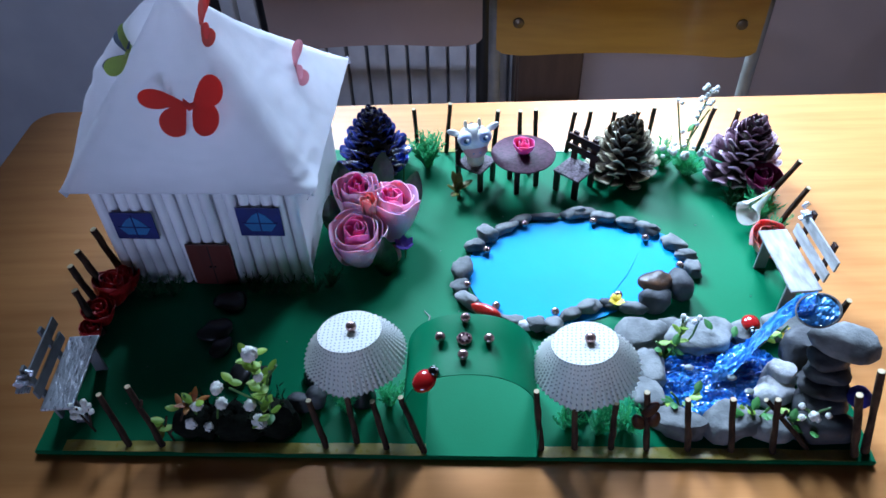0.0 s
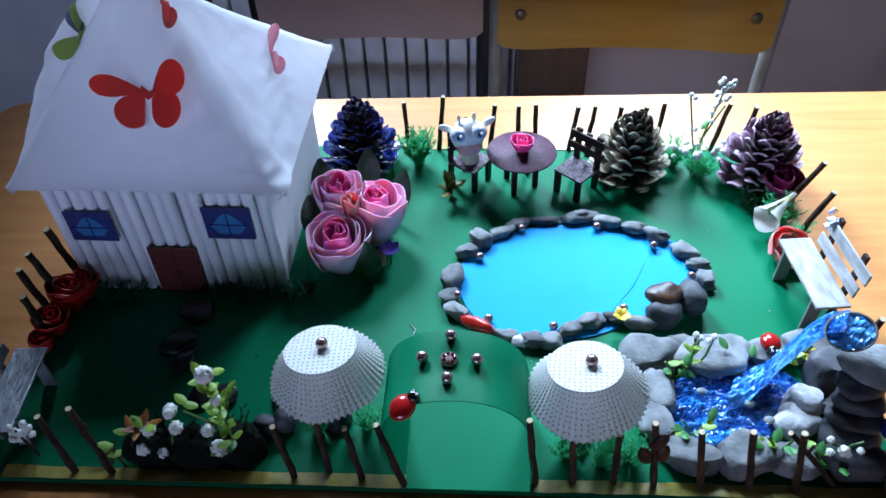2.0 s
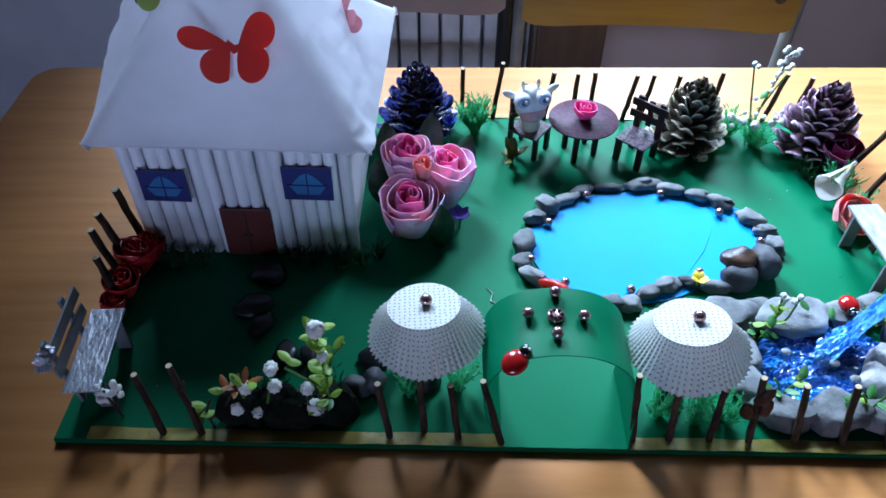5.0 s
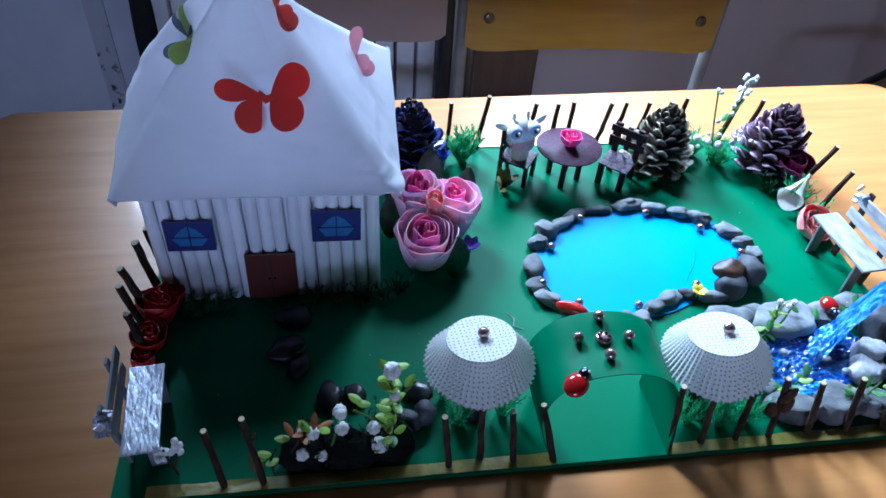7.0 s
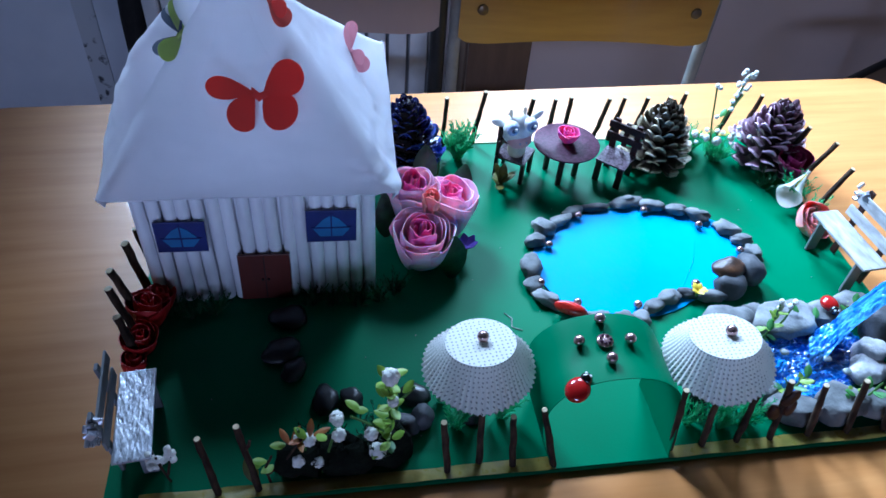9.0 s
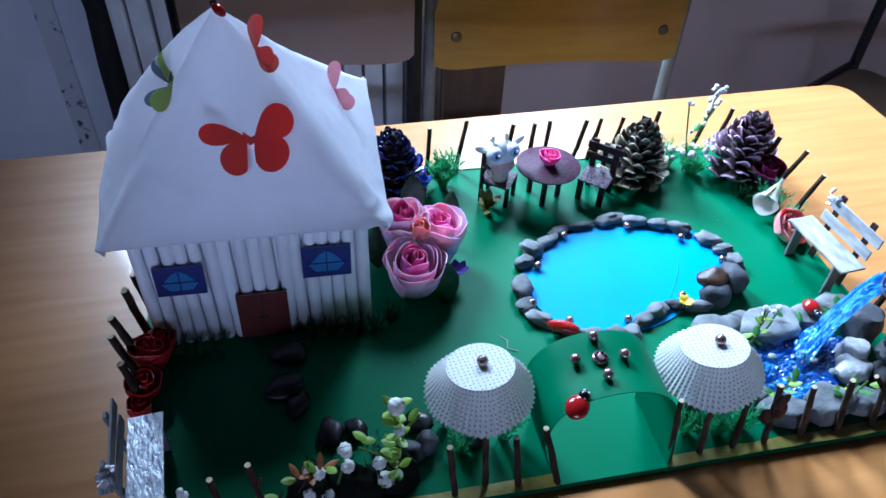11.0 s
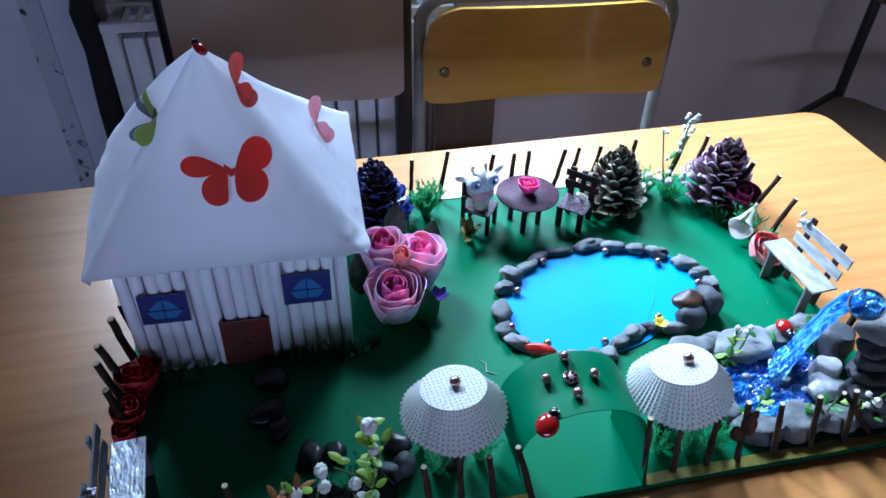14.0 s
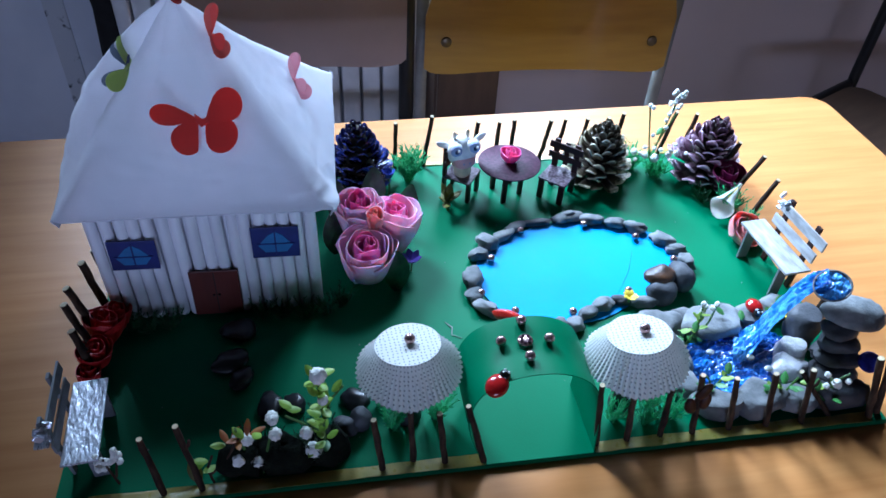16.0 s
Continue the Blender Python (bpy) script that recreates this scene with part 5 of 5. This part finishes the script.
# ---------------------------------------------------------------- stepping stones by the house
for k, (x, y, a, c) in enumerate(((0.129, 0.168, 0.017, 0.013), (0.124, 0.131, 0.016, 0.013), (0.135, 0.109, 0.013, 0.009), (0.160, 0.078, 0.014, 0.010), (0.181, 0.077, 0.011, 0.009), (0.233, 0.076, 0.013, 0.010))):
    stone(x, y, 0, a, c, 0.006, 30 * k, 200 + k, STONE_BLACK, "black polished stepping stone on the green card", "stepping stones")
stone(0.236, 0.050, 0, 0.010, 0.009, 0.012, 0, 210, STONE_DARK, "dark grey pebble beside the paper lamp", "pebbles at the front")
stone(0.222, 0.046, 0, 0.012, 0.009, 0.010, 0, 211, STONE_DARK, "dark grey pebble beside the paper lamp", "pebbles at the front")

# ---------------------------------------------------------------- waterfall corner
POOL = [  # x, y, half sizes, turn
    (0.528, 0.123, 0.024, 0.020, 0.012, 20), (0.557, 0.130, 0.016, 0.013, 0.010, -20), (0.587, 0.122, 0.028, 0.019, 0.014, 2), (0.628, 0.127, 0.018, 0.014, 0.010, 0),
    (0.662, 0.134, 0.019, 0.014, 0.012, 10), (0.530, 0.086, 0.014, 0.020, 0.012, 0), (0.524, 0.056, 0.013, 0.015, 0.012, 0), (0.545, 0.029, 0.023, 0.012, 0.013, -18),
    (0.587, 0.030, 0.023, 0.015, 0.014, 4), (0.623, 0.026, 0.018, 0.012, 0.012, -10)]
for k, (x, y, a, c, h, turn) in enumerate(POOL):
    stone(x, y, 0, a * 1.08, c * 1.12, h, turn, 300 + k, STONE, "flat grey river stone at the edge of the pool", "stones round the pool", 0.24, 0.6)
FALL = [(0.662, 0.026, 0.0, 0.032, 0.013, 0.016, 0, STONE_DARK), (0.664, 0.046, 0.0, 0.026, 0.018, 0.020, 12, STONE_DARK), (0.663, 0.052, 0.026, 0.021, 0.016, 0.010, -10, STONE_DARK),
        (0.664, 0.056, 0.040, 0.019, 0.014, 0.010, 6, STONE_DARK), (0.664, 0.061, 0.054, 0.018, 0.014, 0.009, -6, STONE_DARK), (0.675, 0.066, 0.063, 0.026, 0.018, 0.013, -28, STONE), (0.664, 0.100, 0.0, 0.018, 0.016, 0.026, 0, STONE_DARK),
        (0.634, 0.062, 0.0, 0.017, 0.016, 0.013, 0, STONE_WHITE), (0.642, 0.076, 0.0, 0.014, 0.014, 0.017, 0, STONE_WHITE)]
for k, (x, y, z, a, c, h, turn, mt) in enumerate(FALL):
    lab = {STONE_DARK: "dark grey stone stacked in the little waterfall", STONE: "big grey stone on top of the waterfall stack", STONE_WHITE: "white sparkling stone under the waterfall"}[mt]
    stone(x, y, z, a, c, h, turn, 330 + k, mt, lab, "stones of the waterfall", 0.20, 0.7)

bw = thing("shell_bowl", None, "grey shell bowl filled with crumpled blue film", "bowl", m=pose(0.6480, 0.0785, 0.0905, 20, -12, 10) @ Matrix.Scale(0.84, 4))
part("bowl", lathe([(0.006, 0.0), (0.014, 0.003), (0.019, 0.009), (0.0205, 0.0125), (0.0190, 0.0128), (0.0165, 0.006), (0.004, 0.004)], 26, Matrix.Diagonal((1.05, 0.86, 1, 1))), STONE, bw)


def crumple(x, y, s, amp):
    p = Vector((x * s, y * s, 0.7))
    return (noise.noise(p) + 0.6 * abs(noise.noise(p * 2.3)) + 0.35 * noise.noise(p * 5.1)) * amp


def bowl_film(u, v):
    a, c = 2 * u - 1, 2 * v - 1
    x, y = 0.0188 * a * math.sqrt(1 - c * c / 2), 0.0156 * c * math.sqrt(1 - a * a / 2)
    return (x, y, 0.0128 + crumple(x + .3, y, 150, 0.0030) - 5 * (x * x + y * y))


part("film", sheet(bowl_film, 18, 18, 0.0003), FILM_BACKLIT, bw, "crumpled blue film", smooth=False)


def pool(u, v):
    a = 2 * math.pi * u
    x = 0.590 + 0.056 * math.cos(a) * v * (1 + 0.08 * math.sin(3 * a))
    y = 0.078 + 0.040 * math.sin(a) * v * (1 + 0.10 * math.sin(2 * a + 1)) + 0.010 * math.cos(a) * v
    return (x, y, 0.0075 + crumple(x * 0.75 + y * 0.3, y * 1.25, 105, 0.0062) * (0.5 + 0.5 * math.sqrt(v)) - 0.003 * v ** 3)


pw = thing("film_pool", (0, 0, 0), "pool of crumpled glossy blue film between grey stones", "water")
part("pool_film", sheet(pool, 130, 36, 0.0003), FILM, pw, smooth=False)
FP = [Vector(p) for p in ((0.645, 0.080, 0.1035), (0.637, 0.085, 0.095), (0.630, 0.092, 0.070), (0.624, 0.096, 0.045), (0.617, 0.096, 0.022), (0.604, 0.090, 0.013), (0.588, 0.084, 0.0115))]


def fall(u, v):
    s = u * (len(FP) - 1)
    k = min(int(s), len(FP) - 2)
    p = FP[k].lerp(FP[k + 1], s - k)
    w = (0.024 + 0.022 * u ** 2) * (v - 0.5)
    q = p + Vector((0.45, 0.89, 0)) * w + Vector((-0.3, 0.1, 1)) * (0.002 + crumple(u * 0.06, w * 3.6, 110, 0.0042) - 7 * w * w)
    return q


part("fall_film", sheet(fall, 80, 22, 0.0003), FILM_BACKLIT, pw, "stream of crumpled blue film", smooth=False)
for k, (x, y, z) in enumerate(((0.566, 0.086, 0.010), (0.600, 0.074, 0.012), (0.612, 0.060, 0.011))):
    part("glue_drop", ball(0.0035, pose(x, y, z) @ S(1.3, 1, 0.6), 12, 8), GLUE, pw, "drop of clear glue")
pm = link_mesh("pompom", pebble(0.0095, 0.0095, 0.0095, 400, 0.06), BLUE_POM)
pm.matrix_world = pose(0.6850, 0.0350, 0.0400)
tagged(pm, "dark blue fuzzy pompom on the waterfall stones", "pompom")
ladybug(pose(0.6290, 0.1290, 0.0195, 0, 0, 175), 0.0085, "on a grey stone")

vine = lambda at, n, seed, sp=0.016: sprig(at, [[(0, 0, 0), (0.004, 0, 0.012), (0.010, 0.002, 0.022)], [(0, 0, 0), (-0.006, 0, 0.016), (-0.012, 0, 0.024)]],
                                          [(green_leaf if k % 3 else small_leaf, (random.Random(seed + k).uniform(-sp, sp), random.Random(seed * 3 + k).uniform(-.006, .006), 0.006 + 0.004 * (k % 5)), 20, 83 * k) for k in range(n)], [],
                                          "small green artificial leaves between the stones", group="leaf sprigs between the stones")
vine((0.5500, 0.1040, 0.0), 7, 1)
vine((0.5520, 0.0480, 0.002), 8, 2)
vine((0.6080, 0.0300, 0.010), 8, 3, 0.02)
vine((0.6400, 0.0220, 0.004), 6, 4)
vine((0.6480, 0.1180, 0.006), 7, 5)
sprig((0.5590, 0.1080, 0.0), [[(0, 0, 0), (0.001, 0.001, 0.03), (-0.001, 0.002, 0.050)], [(0.002, 0, 0), (0.012, 0.002, 0.026), (0.014, 0.003, 0.046)]], [(small_leaf, (0, 0, 0.01 + .006 * k), 30, 110 * k) for k in range(6)],
      [(3, (-0.001, 0.002, 0.051)), (3, (0.003, 0.003, 0.046)), (3, (0.014, 0.003, 0.048)), (3, (0.010, 0.002, 0.044)), (3, (0.001, 0.002, 0.042))], "artificial sprig with small white buds by the pool")
for k, (x, y, z, rz) in enumerate(((0.591, 0.119, 0.0235, 30), (0.612, 0.118, 0.014, -20))):
    ob = tagged(new("single_leaf", green_leaf), "single green artificial leaf on a stone", "leaf", "single leaves")
    ob.matrix_world = pose(x, y, z, 10, 0, rz)
sprig((0.6460, 0.0230, 0.026), [[(0, 0, 0), (-0.004, 0, 0.012), (-0.012, -0.002, 0.020)], [(0, 0, 0), (0.006, 0, 0.012), (0.012, 0, 0.016)]], [],
      [(2, (-0.001, -0.004, 0.010)), (3, (-0.010, -0.004, 0.008)), (3, (0.010, -0.004, 0.011)), (3, (-0.013, -0.002, 0.021)), (3, (0.004, -0.003, 0.004))], "white artificial buds on the dark waterfall stone")


def blossom(at, material, label, n=7, r=0.009):
    g = thing("blossom", at, label, "flower")
    part("stem", sweep([(0, 0, 0), (0, 0, 0.004)], 0.0012, 6), STEM, g)
    for k in range(n):
        a = 2.4 * k
        piece("petal", blossom_mesh[material.name], g, pose(0, 0, 0.003 + 0.0005 * k, 40 - 3 * k, 0, math.degrees(a)))
    return g


blossom_mesh = {"yellow_petal": leaf_mesh(0.009, 0.006, YELLOW, 0.5)}
blossom((0.5110, 0.1580, 0.010), YELLOW, "yellow fabric blossom on the pond pebbles", 9)
blossom((0.6590, 0.1120, 0.012), YELLOW, "yellow fabric blossom beside the waterfall", 8)
blossom((0.6660, 0.1180, 0.012), YELLOW, "yellow fabric blossom beside the waterfall", 8)
# brown shells tied to a front twig
for k, (x, z) in enumerate(((0.504, 0.040), (0.516, 0.044), (0.511, 0.058))):
    ob = link_mesh("seed_husk", pebble(0.0052, 0.0030, 0.0105, 420 + k, 0.12), BROWN_WOOD)
    ob.matrix_world = pose(x, 0.009, z, 0, 20 * k - 20, 0)
    tagged(ob, "brown dried seed husk hung on a fence twig", "seed husk", "seed husks")


# ---------------------------------------------------------------- paper butterflies
def lobe(ln, half, n=20):
    """The outline of a rounded wing that fans out by half degrees to each side of +x."""
    return [(0.0, 0.0)] + [(r * math.cos(t), r * math.sin(t)) for r, t in ((ln * math.cos(math.pi / 2 * f) ** 0.33, radians(half) * f) for f in (-0.985 + 1.97 * k / n for k in range(n + 1)))]


def butterfly(m, size, right_mat, left_mat, right, left, label, wings, gap):
    """Folded paper: an upper and a lower wing on each side of a creased body along y, raised by right and left degrees.
    wings: for each side the upper and the lower wing's turn, half width in degrees and length; gap: the body's half width."""
    g = thing("paper_butterfly", None, label, "paper butterfly", "paper butterflies", m=m)
    for s, lift, (wu, wl), mt in ((1, right, wings[0], right_mat), (-1, left, wings[1], left_mat)):
        turn = pose(s * gap, 0, 0, 0, -lift if s == 1 else lift, 0)
        mir = Matrix.Diagonal((s, 1, 1, 1))
        part("upper_wing", plate(lobe(size * wu[2], wu[1]), 0.0004, turn @ mir @ pose(-0.001, 0.0, 0.0016, 0, -3, wu[0])), mt, g, smooth=False)
        part("lower_wing", plate(lobe(size * wl[2], wl[1]), 0.0004, turn @ mir @ pose(-0.001, 0.0, 0.0008, 0, 0, wl[0])), mt, g, smooth=False)
    w = gap + 0.002
    part("body_fold", plate([(-w, -size * .04), (0, -size * .16), (w, -size * .04), (w, size * .10), (0, size * .02), (-w, size * .12)], 0.0022, pose(0, 0, 0.0004), bevel=0.0005), right_mat, g, smooth=False)
    return g


def on_roof(k, f, g, spin, lift=0.002):
    """A pose on roof face k: f across from its first corner, g up towards the tip; z is the face's outward normal."""
    a, c = RC[k], RC[(k + 1) % 4]
    p = a.lerp(c, f).lerp(TIP, g)
    xa = (c - a).normalized()
    n = xa.cross((TIP - a.lerp(c, 0.5)).normalized()).normalized()
    ya = n.cross(xa)
    mm = Matrix((xa, ya, n)).transposed().to_4x4()
    mm.translation = p + n * lift + Vector(H0)
    return mm @ pose(0, 0, 0, 0, 0, spin)


SHUT = (((60, 28, 1.0), (-70, 29, 1.0)), ((48, 30, 0.9), (-56, 28, 0.9)))
butterfly(on_roof(0, 0.602, 0.440, -7), 0.0375, RED_PAPER, RED_PAPER, 20, 30, "folded red paper butterfly glued to the white roof",
          (((37, 40, 1.0), (-38, 54, 0.86)), ((2, 22, 1.10), (-62, 46, 0.86))), 0.0042)
butterfly(on_roof(1, 0.22, 0.785, -62, 0.0005), 0.029, CORAL_PAPER, RED_PAPER, 84, 70, "folded red paper butterfly glued to the roof ridge", SHUT, 0.001)
butterfly(on_roof(1, 0.68, 0.29, -62, 0.0005), 0.028, PINK_PAPER, PINK_PAPER, 84, 64, "folded pink paper butterfly glued to the white roof", SHUT, 0.001)
butterfly(on_roof(3, 0.86, 0.655, 62, 0.0005), 0.028, LIME_PAPER, BLUE_PAPER, 78, 60, "folded lime and grey-blue paper butterfly on the roof", SHUT, 0.001)
ladybug(Matrix.Translation(Vector(H0) + TIP + Vector((0.003, -0.004, -0.002))) @ pose(0, 0, 0, 40, 10, 60), 0.0057, "on the roof tip")

# specks of glue and glitter on the card
rng = random.Random(3)
gs = bmesh.new()
for k in range(46):
    x, y = rng.uniform(0.05, 0.66), rng.uniform(0.03, 0.33)
    ball(rng.uniform(0.0003, 0.0007), pose(x, y, 0.0003), 6, 4, bm=gs)
tagged(link_mesh("glue_specks", gs, GLUE), "tiny clear specks of glue and glitter on green card", "glue", "", "stuff")
gd = bmesh.new()
sweep([(0.325, 0.160, 0.0004), (0.331, 0.152, 0.0008), (0.329, 0.143, 0.0006), (0.338, 0.138, 0.0004)], [0.0004, 0.0008, 0.0006, 0.0004], 7, bm=gd)
tagged(link_mesh("glue_trace", gd, GLUE), "curled trace of dried clear glue on green card", "glue")
